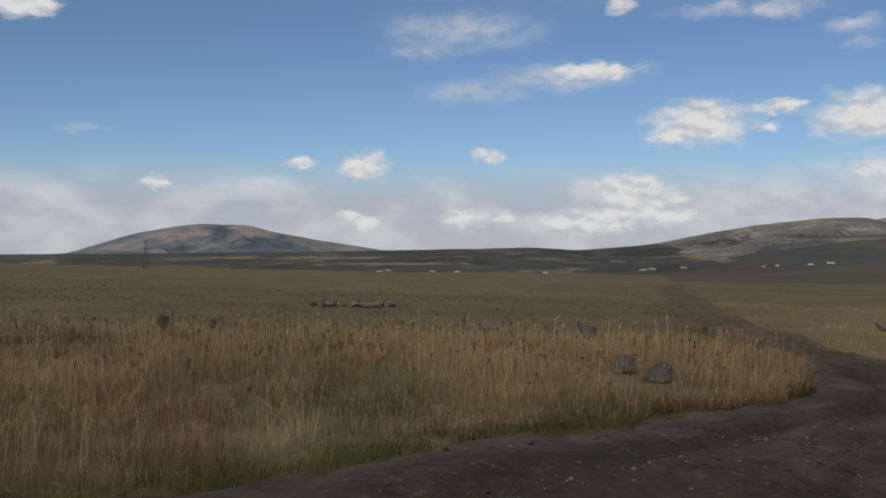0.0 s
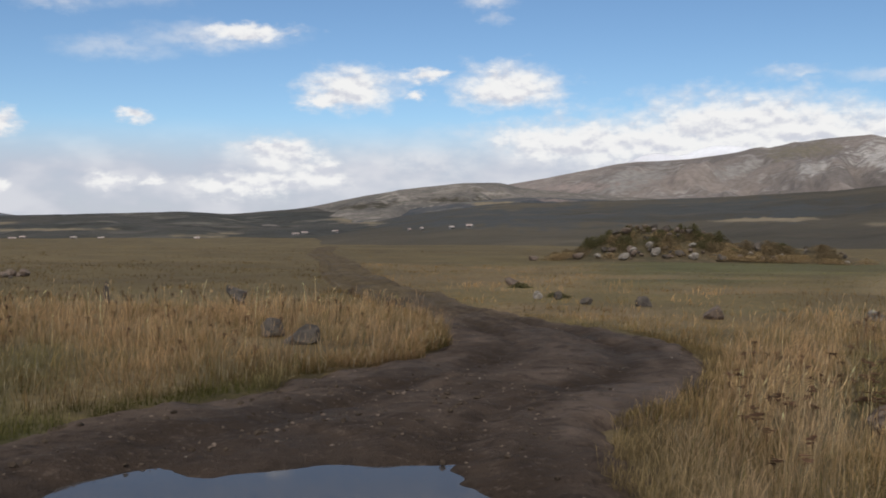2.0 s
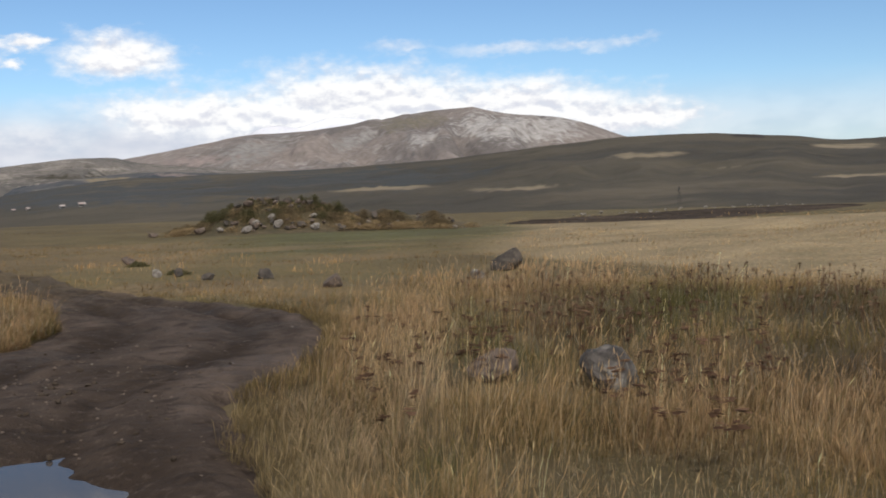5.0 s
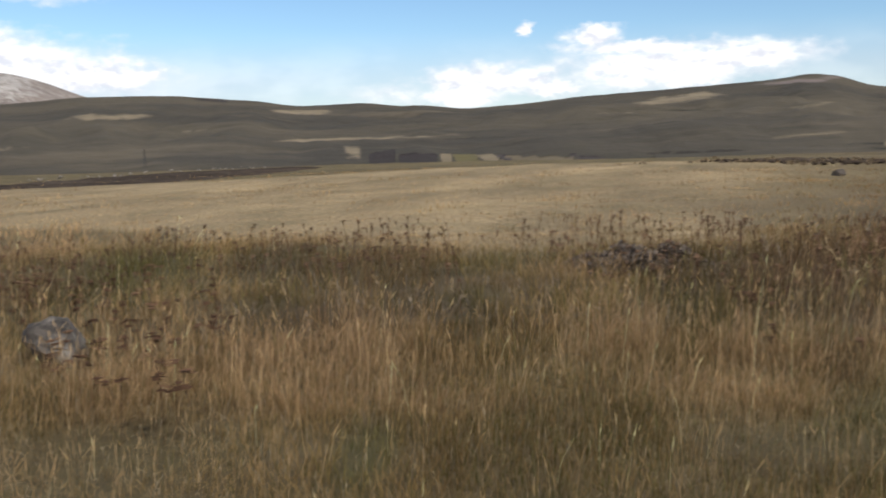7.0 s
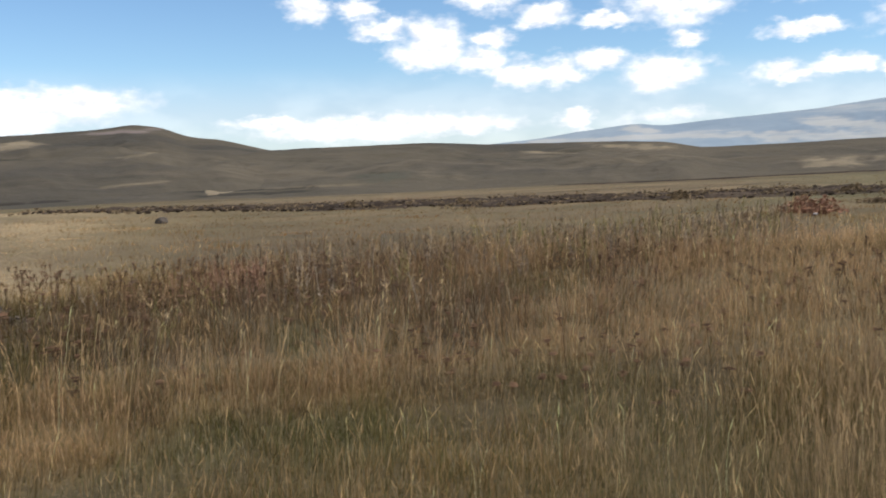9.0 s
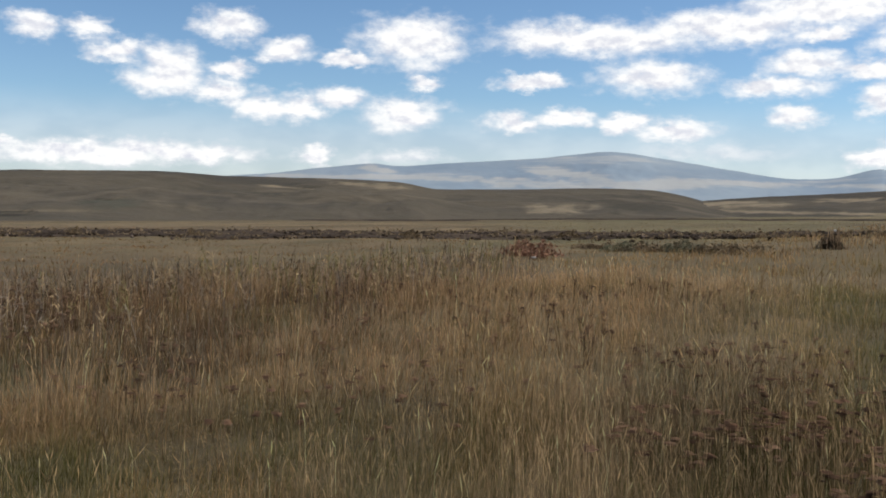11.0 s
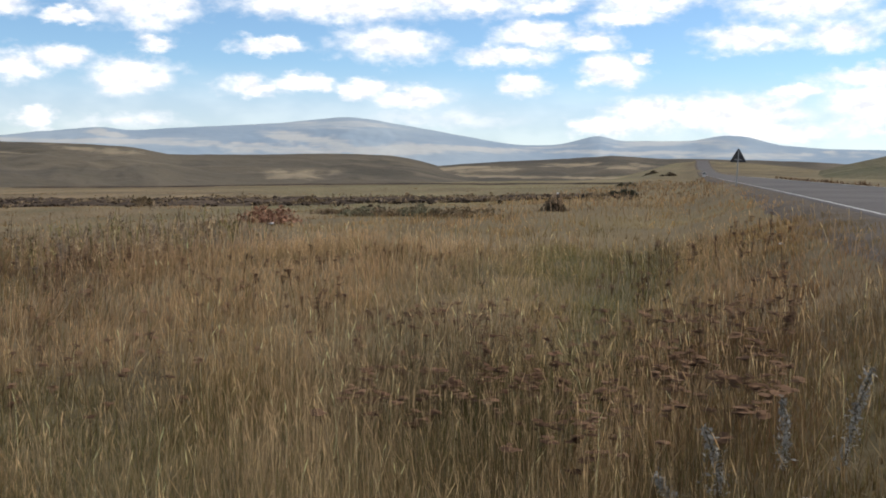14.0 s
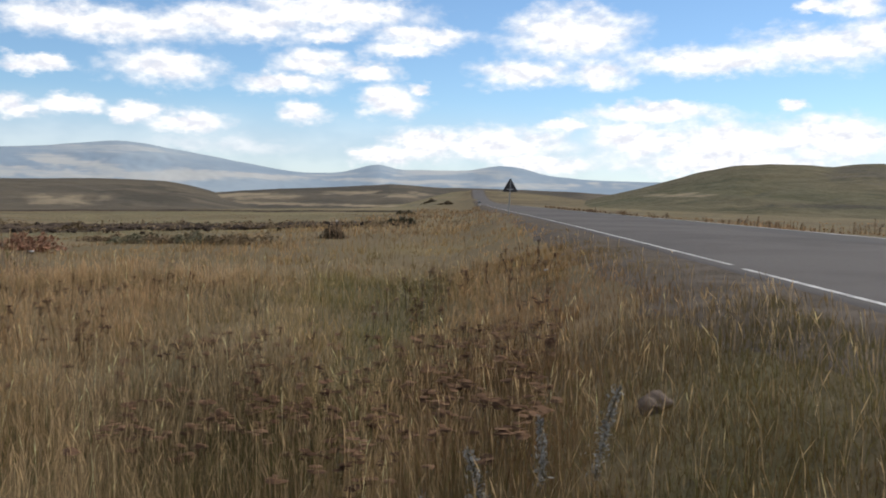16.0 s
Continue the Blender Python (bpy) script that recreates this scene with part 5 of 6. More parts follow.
def stems(x, y, z, tx, ty, tz, width, rs, col):
    """Thin stalks from foot to tip."""
    n = len(x)
    a = rs.rand(n) * math.pi
    wx, wy = np.cos(a) * width / 2, np.sin(a) * width / 2
    co = np.stack([xyz(x - wx, y - wy, z), xyz(x + wx, y + wy, z), xyz(tx + wx * 0.6, ty + wy * 0.6, tz), xyz(tx - wx * 0.6, ty - wy * 0.6, tz)], 1)
    return co, np.repeat(col[:, None], 4, 1)


def spindles(x, y, z, dx, dy, dz, width, rs, col):
    """Slim seed heads: two crossed lozenges along a direction."""
    out = []
    a = rs.rand(len(x)) * math.pi
    for k in (0, math.pi / 2):
        wx, wy = np.cos(a + k) * width / 2, np.sin(a + k) * width / 2
        co = np.stack([xyz(x, y, z), xyz(x + dx * 0.4 + wx, y + dy * 0.4 + wy, z + dz * 0.4), xyz(x + dx, y + dy, z + dz),
                       xyz(x + dx * 0.4 - wx, y + dy * 0.4 - wy, z + dz * 0.4)], 1)
        out.append((co, np.repeat(col[:, None], 4, 1)))
    return out


def seed_heads(seed, count, r0, r1, label):
    rs, x, y = scatter(seed, count, r0, r1, 1.6)
    k = zones(x, y)
    ok = keep(x, y, 1.35) & (rs.rand(len(x)) < 1.0 - 0.62 * sm(128, 118, k["az"]) - 0.5 * sm(148, 154, k["az"]) - 0.9 * k["far_green"] - 0.9 * k["meadow"] - 0.9 * k["low"] - 0.8 * k["weeds"] * (k["az"] < 90) - 0.9 * k["pale"]) & (vnoise(x, y, 2.2, 91) > -0.25 + 0.3 * rs.randn(len(x)))
    x, y = x[ok], y[ok]
    h, tip, foot, k = plant_look(x, y, rs)
    n = len(x)
    h = np.maximum(h, 0.12) * (0.85 + 0.65 * rs.rand(n))
    z = ground_z(x, y)
    a, amt = rs.rand(n) * 6.283, h * (0.05 + 0.3 * rs.rand(n) ** 2)
    lx, ly = np.cos(a) * amt + 0.06 * h, np.sin(a) * amt - 0.04 * h
    far = np.hypot(x, y) / 5.0
    pale = (STRAW * 1.35)[None] * (0.35 + 1.0 * rs.rand(n) ** 1.6)[:, None]
    pale = pale * np.where(rs.rand(n) < 0.22, 1.6, 0.75)[:, None]
    col = np.minimum(pale * 0.7 + tip * 0.3, 0.8)
    parts = [stems(x, y, z, x + lx, y + ly, z + h, 0.0019 * far ** 0.75, rs, col)]
    ln = 0.045 + 0.06 * rs.rand(n)
    parts += spindles(x + lx, y + ly, z + h - 0.01, lx * ln / h * 2 + 0.012 * rs.randn(n), ly * ln / h * 2 + 0.012 * rs.randn(n), ln, (0.0028 + 0.003 * rs.rand(n)) * far ** 0.8, rs, col)
    return stuff("seed_heads", parts, GRASS, label, "grass")


seed_heads(201, 30000, 3.2, 9.0, "pale feathery grass seed heads on thin stalks")
seed_heads(202, 9000, 9.0, 22.0, "pale grass seed heads on thin stalks")


def umbels(seed, places, tall, size, col, label):
    """Dried flat-topped flower heads on branching stiff stems."""
    rs = np.random.RandomState(seed)
    x, y = places
    n = len(x)
    z = ground_z(x, y)
    h = tall * (0.6 + 0.55 * rs.rand(n))
    lx, ly = 0.06 * rs.randn(n), 0.06 * rs.randn(n)
    brown = np.array(col)[None] * (0.6 + 0.8 * rs.rand(n))[:, None]
    dist = np.hypot(x, y)
    wide = 0.0032 * np.maximum(dist / 5, 1)
    parts = [stems(x, y, z, x + lx, y + ly, z + h, wide, rs, brown * 0.9)]
    for b in range(5):
        a, rad = rs.rand(n) * 6.283, size * (0.25 + 0.75 * rs.rand(n)) * (b > 0)
        hx, hy = x + lx + np.cos(a) * rad, y + ly + np.sin(a) * rad
        hz = z + h + 0.007 * rs.randn(n) - 0.012 * (b > 0)
        parts.append(stems(x + lx * 0.8, y + ly * 0.8, z + h * 0.82, hx, hy, hz, wide * 0.7, rs, brown * 0.9))
        q = size * (0.45 + 0.4 * rs.rand(n))
        th = q * (0.10 + 0.10 * rs.rand(n))
        tilt = 0.12 * rs.randn(n)
        ring = []
        for j in range(6):
            c = 1.0472 * j + a
            qq = q * (0.75 + 0.5 * rs.rand(n))
            ring.append(xyz(hx + np.cos(c) * qq, hy + np.sin(c) * qq, hz + tilt * np.cos(c) * qq))
        top = xyz(hx, hy, hz + th)
        low = xyz(hx, hy, hz - th * 1.0)
        for j in range(6):
            p, r2 = ring[j], ring[(j + 1) % 6]
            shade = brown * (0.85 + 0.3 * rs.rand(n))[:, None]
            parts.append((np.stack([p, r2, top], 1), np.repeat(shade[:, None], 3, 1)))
            # underside darkened in the colour, as shade below the head
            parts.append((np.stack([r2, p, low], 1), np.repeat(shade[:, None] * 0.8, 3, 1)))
    return stuff("dried_umbels", parts, UMBEL, label, "dried weeds")


def spread(seed, count, az0, az1, r0, r1, clump=0.0):
    rs = np.random.RandomState(seed)
    az, r = az0 + (az1 - az0) * rs.rand(count), r0 + (r1 - r0) * rs.rand(count)
    x, y = polar(az, r)
    ok = keep(x, y, 1.3) & (vnoise(x, y, 1.2, seed) > clump)
    return x[ok], y[ok]


UMBEL_BROWN = (0.10, 0.058, 0.037)
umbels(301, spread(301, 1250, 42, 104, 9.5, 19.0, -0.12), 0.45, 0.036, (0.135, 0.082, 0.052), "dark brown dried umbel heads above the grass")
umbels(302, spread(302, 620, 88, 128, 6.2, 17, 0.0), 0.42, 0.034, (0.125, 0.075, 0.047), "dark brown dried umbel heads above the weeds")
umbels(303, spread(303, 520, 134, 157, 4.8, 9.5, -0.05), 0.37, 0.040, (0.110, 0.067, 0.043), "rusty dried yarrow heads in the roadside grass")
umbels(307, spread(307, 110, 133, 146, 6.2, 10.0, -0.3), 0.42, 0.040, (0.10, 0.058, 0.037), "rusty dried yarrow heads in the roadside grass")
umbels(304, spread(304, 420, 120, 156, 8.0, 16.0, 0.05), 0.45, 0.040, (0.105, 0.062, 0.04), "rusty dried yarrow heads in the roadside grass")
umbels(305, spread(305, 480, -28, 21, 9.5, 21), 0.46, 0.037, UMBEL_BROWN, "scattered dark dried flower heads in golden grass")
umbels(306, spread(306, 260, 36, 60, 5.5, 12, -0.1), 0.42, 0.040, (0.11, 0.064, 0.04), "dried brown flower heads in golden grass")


def dark_weeds(seed, count, places, tall, col, label, name="dark_weeds", mixed=False):
    """Stiff branching dead weeds."""
    rs = np.random.RandomState(seed)
    x, y = places
    n = len(x)
    z = ground_z(x, y)
    h = tall * (0.5 + 0.6 * rs.rand(n)) * (1 + 0.55 * vnoise(x, y, 1.3, seed))
    lx, ly = 0.2 * rs.randn(n) * h, 0.2 * rs.randn(n) * h
    brown = sm(84, 100, bearing_of(x, y))[:, None]
    c = np.array(col)[None] * brown + (OLIVE * 0.55 + GREEN * 0.3) * (1 - brown)
    # grey, olive and straw plants stand in clumps between the brown ones
    if mixed:
        kind = (vnoise(x, y, 1.4, seed + 1) * 1.6 + 0.35 * rs.randn(n))[:, None]
        c = np.where(kind > 0.35, np.array((0.205, 0.168, 0.128)), np.where(kind < -0.4, np.array((0.175, 0.152, 0.066)), c))
        c = np.where(rs.rand(n, 1) < 0.22, np.array((0.36, 0.265, 0.15)), c)
    c = c * (0.55 + 0.9 * rs.rand(n))[:, None]
    h = h * (0.62 + 0.38 * brown[:, 0]) * (1 + 0.4 * sm(92, 106, bearing_of(x, y)))
    far = np.maximum(np.hypot(x, y) / 6, 1)
    parts = [stems(x, y, z, x + lx, y + ly, z + h, 0.005 * far, rs, c)]
    for b in range(count):
        f = 0.3 + 0.65 * rs.rand(n)
        a, ln = rs.rand(n) * 6.283, h * (0.12 + 0.22 * rs.rand(n)) * (1.25 - f)
        sx, sy, sz = x + lx * f, y + ly * f, z + h * f
        ex, ey, ez = np.cos(a) * ln, np.sin(a) * ln, ln * (0.1 + 0.9 * rs.rand(n))
        parts += spindles(sx, sy, sz, ex, ey, ez, (0.006 + 0.008 * rs.rand(n)) * far ** 0.6, rs, c * (0.8 + 0.5 * rs.rand(n))[:, None])[:1]
    return stuff(name, parts, UMBEL, label, "weeds")


def weed_places(seed, count, key="weeds"):
    rs, x, y = scatter(seed, count, 7.0, 36.0, 1.4)
    k = zones(x, y)
    ok = (rs.rand(len(x)) < k[key] * (0.4 + 0.9 * sm(-0.3, 0.4, vnoise(x, y, 1.7, 75)))) & keep(x, y)
    return x[ok], y[ok]


dark_weeds(401, 11, weed_places(401, 24000), 0.42, (0.175, 0.128, 0.086), "stand of brown, grey and olive dead weeds", mixed=True)
dark_weeds(402, 8, spread(402, 260, 91, 98.5, 13.0, 17.5, -0.2), 0.36, (0.29, 0.165, 0.115), "rust-red dried weeds among the grass", "red_weeds")


# ---------------------------------------------------------------- stones
far_u, far_v = np.random.RandomState(41).rand(2, 2600)
far_u, far_v = 4 + 170 * far_u ** 1.4, ROAD_RIGHT + 1.3 + 4.5 * far_v ** 1.5
thick = vnoise(far_u, far_v, 3.0, 42) > 0.02
dark_weeds(403, 7, road_point(far_u[thick], far_v[thick]), 0.27, (0.17, 0.108, 0.066), "rusty dry shrubs along the verge of the road", "verge_shrubs")


def stone_mesh(name, seed, mat, flat=0.75, level=3, cuts=7):
    """A weathered boulder: a ball cut by random planes, then roughened."""
    rs = np.random.RandomState(seed)
    bm = bmesh.new()
    bmesh.ops.create_icosphere(bm, subdivisions=level, radius=1.0)
    planes = [(Vector(rs.randn(3)).normalized(), 0.42 + 0.34 * rs.rand()) for _ in range(cuts + 4)]
    off = Vector(rs.rand(3) * 50)
    for v in bm.verts:
        for nrm, d in planes:
            over = v.co.dot(nrm) - d
            if over > 0:
                v.co -= nrm * over * 0.92
        v.co *= 1 + 0.16 * noise.fractal(v.co * 1.4 + off, 1.0, 2.0, 3) + 0.05 * noise.fractal(v.co * 5 + off, 1.0, 2.0, 3)
        v.co.z *= flat
    me = bpy.data.meshes.new(name)
    bm.to_mesh(me)
    bm.free()
    me.materials.append(mat)
    me.polygons.foreach_set("use_smooth", [False] * len(me.polygons))
    return me


def boulder(x, y, width, tall, seed, mat, label, turn=0.0, tilt=0.0, group=""):
    me = stone_mesh("boulder", seed, mat, 1.0)
    ob = new("boulder", me)
    z = float(ground_z(np.array(x), np.array(y)))
    ob.matrix_world = pose(x, y, z + tall * 0.32, tilt, 0, turn) @ Matrix.Diagonal((width / 2, width / 2 * 0.85, tall * 0.66, 1))
    return tagged(ob, label, "stone", group)


DARK_STONE = "dark basalt boulder half buried in dry grass"
boulder(3.3, 23.0, 0.62, 0.56, 1, LICHENED, "grey boulder with a lichen-white top in the grass", 20)
boulder(2.7, 15.1, 0.62, 0.30, 2, ROCK, DARK_STONE, 50)
boulder(2.95, 14.0, 0.7, 0.27, 3, ROCK, "dark cracked basalt boulder in dry grass", 10, 12)
boulder(0.5, 22.7, 0.2, 0.55, 4, ROCK, "narrow upright dark stone", 0)
boulder(-6.0, 21.7, 0.30, 0.45, 5, ROCK, "small leaning dark stone in grass", 30, 20)
boulder(-5.2, 22.8, 0.26, 0.28, 6, ROCK, "small dark stone in grass", 70)
boulder(11.3, 24.2, 0.34, 0.24, 7, PALE_ROCK, "pale stone beside the track", 15)
boulder(11.8, 24.0, 0.3, 0.24, 8, ROCK, "small dark stone beside the track", 15)
boulder(13.5, 31.0, 0.6, 0.28, 9, REDDISH, "tilted reddish slab beside the track", 40, 25)
boulder(12.9, 21.5, 0.48, 0.34, 10, ROCK, "grey stone at the edge of the meadow", 5)
boulder(11.6, 22.0, 0.4, 0.22, 11, ROCK, "low grey stone at the edge of the meadow", 60)
boulder(11.9, 17.1, 0.6, 0.36, 12, REDDISH, "brownish boulder at the bend of the track", 35)
boulder(17.9, 18.2, 0.95, 0.62, 54, ROCK, "large leaning dark brown boulder in tall grass", 25, 30)
boulder(15.6, 16.8, 0.46, 0.26, 14, PALE_ROCK, "small whitish stone below the large boulder", 75)
boulder(6.5, 5.22, 0.72, 0.36, 25, LICHENED, "dark stone with a lichen-white face in tall grass", 20, 15)
boulder(6.3, 6.4, 0.66, 0.34, 12, REDDISH, "weathered brown stone half hidden by grass", 80)
boulder(50.6, -1.5, 0.8, 0.42, 18, ROCK, "dark stone out in the straw field", 15)
boulder(1.8, -5.5, 0.20, 0.13, 19, REDDISH, "pinkish stone in the roadside grass", 35)

# the rubble heap out on the plain
heap = random.Random(5)
HEAP = [stone_mesh("heap_stone", 60 + i, m, 0.75, 2) for i, m in enumerate((ROCK, ROCK, REDDISH, PALE_ROCK, ROCK, REDDISH))]


def loose(meshes, x, y, size, rnd, label, group, sunk=0.3, lift=0.0, name="stone"):
    ob = new(name, rnd.choice(meshes))
    z = float(ground_z(np.array(x), np.array(y)))
    ob.matrix_world = pose(x, y, z + lift + size * (0.5 - sunk), rnd.uniform(-20, 20), rnd.uniform(-20, 20), rnd.uniform(0, 360)) @ Matrix.Diagonal(
        (size * rnd.uniform(0.45, 0.65), size * rnd.uniform(0.4, 0.55), size * rnd.uniform(0.4, 0.6), 1))
    return tagged(ob, label, "stone", group)


for i in range(26):
    x, y = heap.uniform(-4.9, -1.9), 37.8 + heap.gauss(0, 0.7)
    loose(HEAP, x, y, heap.uniform(0.18, 0.5), heap, "field stone in a low rubble heap", "rubble heap on the plain")

# ---------------------------------------------------------------- the stone mound with scrub
MOUND = (45.5, 68.5)
MOUND_TURN = radians(-33.5)


def mound_rise(x, y):
    dx, dy = x - MOUND[0], y - MOUND[1]
    c, s = math.cos(MOUND_TURN), math.sin(MOUND_TURN)
    a, b = dx * c + dy * s, -dx * s + dy * c
    main = 2.15 * np.exp(-((a + 2.6) / 6.2) ** 4 - (b / 3.4) ** 2)
    tail = 1.15 * np.exp(-((a - 5.0) / 7.0) ** 4 - (b / 2.6) ** 2)
    return np.maximum(main, tail) * (1 + 0.28 * vnoise(x, y, 2.2, 81))


def mound_point(a, b):
    c, s = math.cos(MOUND_TURN), math.sin(MOUND_TURN)
    return MOUND[0] + a * c - b * s, MOUND[1] + a * s + b * c


MA, MB = np.meshgrid(np.linspace(-13, 14, 90), np.linspace(-8, 8, 60), indexing="ij")
MX, MY = mound_point(MA, MB)
tagged(new("mound", grid_mesh("mound", MX, MY, ground_z(MX, MY) + mound_rise(MX, MY) - 0.12, EARTH)),
       "low earthen mound overgrown with scrub and stones", "mound", kind="structure")
mr = random.Random(8)
for i in range(120):
    a, b, big, kinds, lift = mr.uniform(-10.5, 11), mr.uniform(-4.2, 0.6), mr.uniform(0.2, 0.6), HEAP, -0.05
    if i < 30:
        # dark blocks on the crest
        a, b, big, kinds, lift = mr.gauss(-2.4, 2.2), mr.gauss(-0.6, 0.6), mr.uniform(0.4, 1.0), [HEAP[0], HEAP[1], HEAP[2], HEAP[5]], 0.15
    elif i < 62:
        # paler blocks along the foot
        a, b, big, kinds = mr.gauss(-3.5, 3.6), mr.uniform(-5.0, -2.8), mr.uniform(0.35, 0.95), [HEAP[3], HEAP[2], HEAP[5], HEAP[0]]
    x, y = mound_point(a, b)
    loose(kinds, x, y, big, mr, "rough stone piled on the overgrown mound", "stones of the mound", 0.25, float(mound_rise(np.array(x), np.array(y))) + lift)


def shrub_leaves(seed, count, centres, radius, tall, col, base=None, leaf=1.0):
    """Small leaves and twigs in uneven clumps round the centres; returns pieces for stuff()."""
    rs = np.random.RandomState(seed)
    cx, cy = centres
    k = rs.randint(0, len(cx), count)
    rr = radius * np.abs(rs.randn(count)) * 0.55
    a = rs.rand(count) * 6.283
    x, y = cx[k] + np.cos(a) * rr, cy[k] + np.sin(a) * rr
    g = ground_z(x, y) + (base(x, y) if base else 0)
    head = (0.45 + 0.75 * rs.rand(len(cx)))[k]
    hh = tall * head * np.clip(1 - rr / (radius * 1.4), 0.06, 1) ** 0.8 * rs.rand(count) ** 0.8
    z = g + hh
    s = (0.05 + 0.09 * rs.rand(count)) * leaf
    d = rs.randn(count, 3)
    e = rs.randn(count, 3)
    d = d / np.linalg.norm(d, axis=1)[:, None] * s[:, None]
    e = e / np.linalg.norm(e, axis=1)[:, None] * s[:, None] * 0.6
    p = xyz(x, y, z)
    co = np.stack([p - d, p + e, p + d, p - e], 1)
    c = np.array(col)[None] * (0.5 + rs.rand(count))[:, None]
    twig = stems(x, y, g, x + 0.1 * rs.randn(count), y + 0.1 * rs.randn(count), z, 0.012, rs, c * 0.5)
    return [(co, np.repeat(c[:, None], 4, 1)), (twig[0][::4], twig[1][::4])]


def shrubs(name, seed, count, a_b, radius, tall, col, label):
    cs = [mound_point(a, b) for a, b in a_b]
    centres = np.array([c[0] for c in cs]), np.array([c[1] for c in cs])
    return stuff(name, shrub_leaves(seed, count, centres, radius, tall, col, mound_rise, 0.38), UMBEL, label, "shrub")


ms = random.Random(9)
shrubs("green_scrub", 501, 34000, [(ms.uniform(-8.5, 4), ms.uniform(-3.0, 0.5)) for _ in range(16)] + [(ms.gauss(-1.2, 0.8), -1.6), (0.9, -1.4), (1.8, -1.0), (6.5, -0.8), (-5.2, -1.2)],
       0.9, 0.9, (0.095, 0.086, 0.042), "dull green scrub on the mound")
shrubs("dry_tufts", 503, 32000, [(ms.uniform(-11, 12), ms.uniform(-4.6, -1.5)) for _ in range(30)] + [(ms.uniform(2, 8), ms.uniform(-4.2, -2.6)) for _ in range(16)], 1.1, 0.5, (0.26, 0.185, 0.10), "straw-coloured tufts on the mound")
shrubs("brown_scrub", 502, 44000, [(ms.uniform(-11, 12), ms.uniform(-3.6, 0.8)) for _ in range(34)], 1.2, 0.6, (0.145, 0.108, 0.062), "brown dry scrub and grass on the mound")


def bush(x, y, radius, tall, col, seed, label, count=900, name="bush"):
    """A single low bush of twigs and small leaves, a few leaf clumps round a stem."""
    rs = np.random.RandomState(seed)
    count, leaf = (count, 4.0) if tall > 1.5 else (count * 2, 0.6) if tall > 0.45 else (count * 2, 0.6) if x > 20 else (count * 3, 0.32)
    centres = x + radius * 0.5 * rs.randn(6), y + radius * 0.5 * rs.randn(6)
    co, cl, loops, sizes = ribbons(shrub_leaves(seed, count, centres, radius * 0.7, tall, col, None, leaf))
    me = bpy.data.meshes.new(name)
    fill(me, co, loops, sizes, UMBEL, cl, False)
    return tagged(new(name, me), label, "bush")


bush(12.9, 1.8, 0.62, 0.34, (0.15, 0.122, 0.102), 601, "grey dead brushwood heap among the weeds", 1300, "brushwood")
bush(36.4, -55.2, 0.7, 0.46, (0.07, 0.066, 0.045), 602, "dark low bush on the verge", 1600)
bush(62.9, -96.2, 0.8, 0.5, (0.09, 0.078, 0.05), 603, "dark low bush on the verge")
bush(329.0, -525.0, 4.0, 2.0, (0.10, 0.08, 0.055), 616, "far dark bush beside the road", 1500)
bush(222.0, -368.0, 3.0, 1.6, (0.11, 0.085, 0.058), 617, "far dark bush beside the road", 1500)
bush(24.8, -33.0, 0.42, 0.5, (0.10, 0.08, 0.055), 615, "dark scrub at the foot of the thistles", 900)
bush(26.5, -20.2, 1.0, 0.46, (0.24, 0.13, 0.085), 605, "rust-red bush at the edge of the field", 700)
sc = random.Random(21)
for i in range(8):
    t = (i + sc.uniform(-0.6, 0.6)) / 7
    bush(31.6 - 6.2 * t + sc.uniform(-0.4, 0.4), -27.6 - 0.6 * t + sc.uniform(-2.5, 2.0), sc.uniform(0.5, 1.2), sc.uniform(0.28, 0.52),
         (0.185 + sc.uniform(-0.03, 0.03), 0.15, 0.095), 640 + i, "dull dark scrub at the edge of the field", 420)
bush(13.0, 29.3, 0.3, 0.16, (0.095, 0.085, 0.042), 609, "green tussock beside the tilted slab")
bush(12.2, 24.8, 0.25, 0.10, (0.095, 0.085, 0.042), 610, "green tussock beside the track")
for i, (bx, by) in enumerate(((66, -14), (60, -20), (48, -28), (44, -36))):
    bush(bx, by, 0.5, 0.5, (0.17, 0.125, 0.075), 620 + i, "dry brown weed clump in the field", 500)
tagged(new("plastic_litter", stone_mesh("plastic_litter", 90, LINE, 0.6, 2)), "scrap of white litter caught in the thistles", "litter").matrix_world = \
    pose(24.75, -33.0, 0.70) @ Matrix.Diagonal((0.09, 0.07, 0.08, 1))

ts = np.random.RandomState(604)
dark_weeds(604, 12, (24.5 + 0.34 * ts.randn(26), -32.8 + 0.34 * ts.randn(26)), 0.62, (0.27, 0.19, 0.12), "tall brown dead thistles", "thistles")
tu, tv = 16 + 150 * ts.rand(2600) ** 1.3, -8 + 9.5 * ts.rand(2600)
rough_v = vnoise(tu, tv, 4.0, 92) > 0.0
dark_weeds(605, 8, road_point(tu[rough_v], tv[rough_v]), 0.24, (0.32, 0.215, 0.12), "dry tufts along the road bank", "bank_weeds")

for lx, ly, size, label in ((22.4, -17.2, 0.10, "scrap of pale litter among the dead weeds"), (5.15, -11.26, 0.035, "scrap of white litter in the roadside grass"),
                            (1.75, -4.17, 0.035, "pale pinkish pebble in the roadside grass"), (1.70, -4.20, 0.03, "pale pinkish pebble in the roadside grass")):
    tagged(new("litter", stone_mesh("litter", int(100 * lx), LINE, 0.6, 2)), label, "litter").matrix_world = \
        pose(lx, ly, float(ground_z(np.array(lx), np.array(ly))) + (0.3 if ly < -10 else 0.02), 0, 0, 40) @ Matrix.Diagonal((size, size * 0.7, size * 0.6, 1))

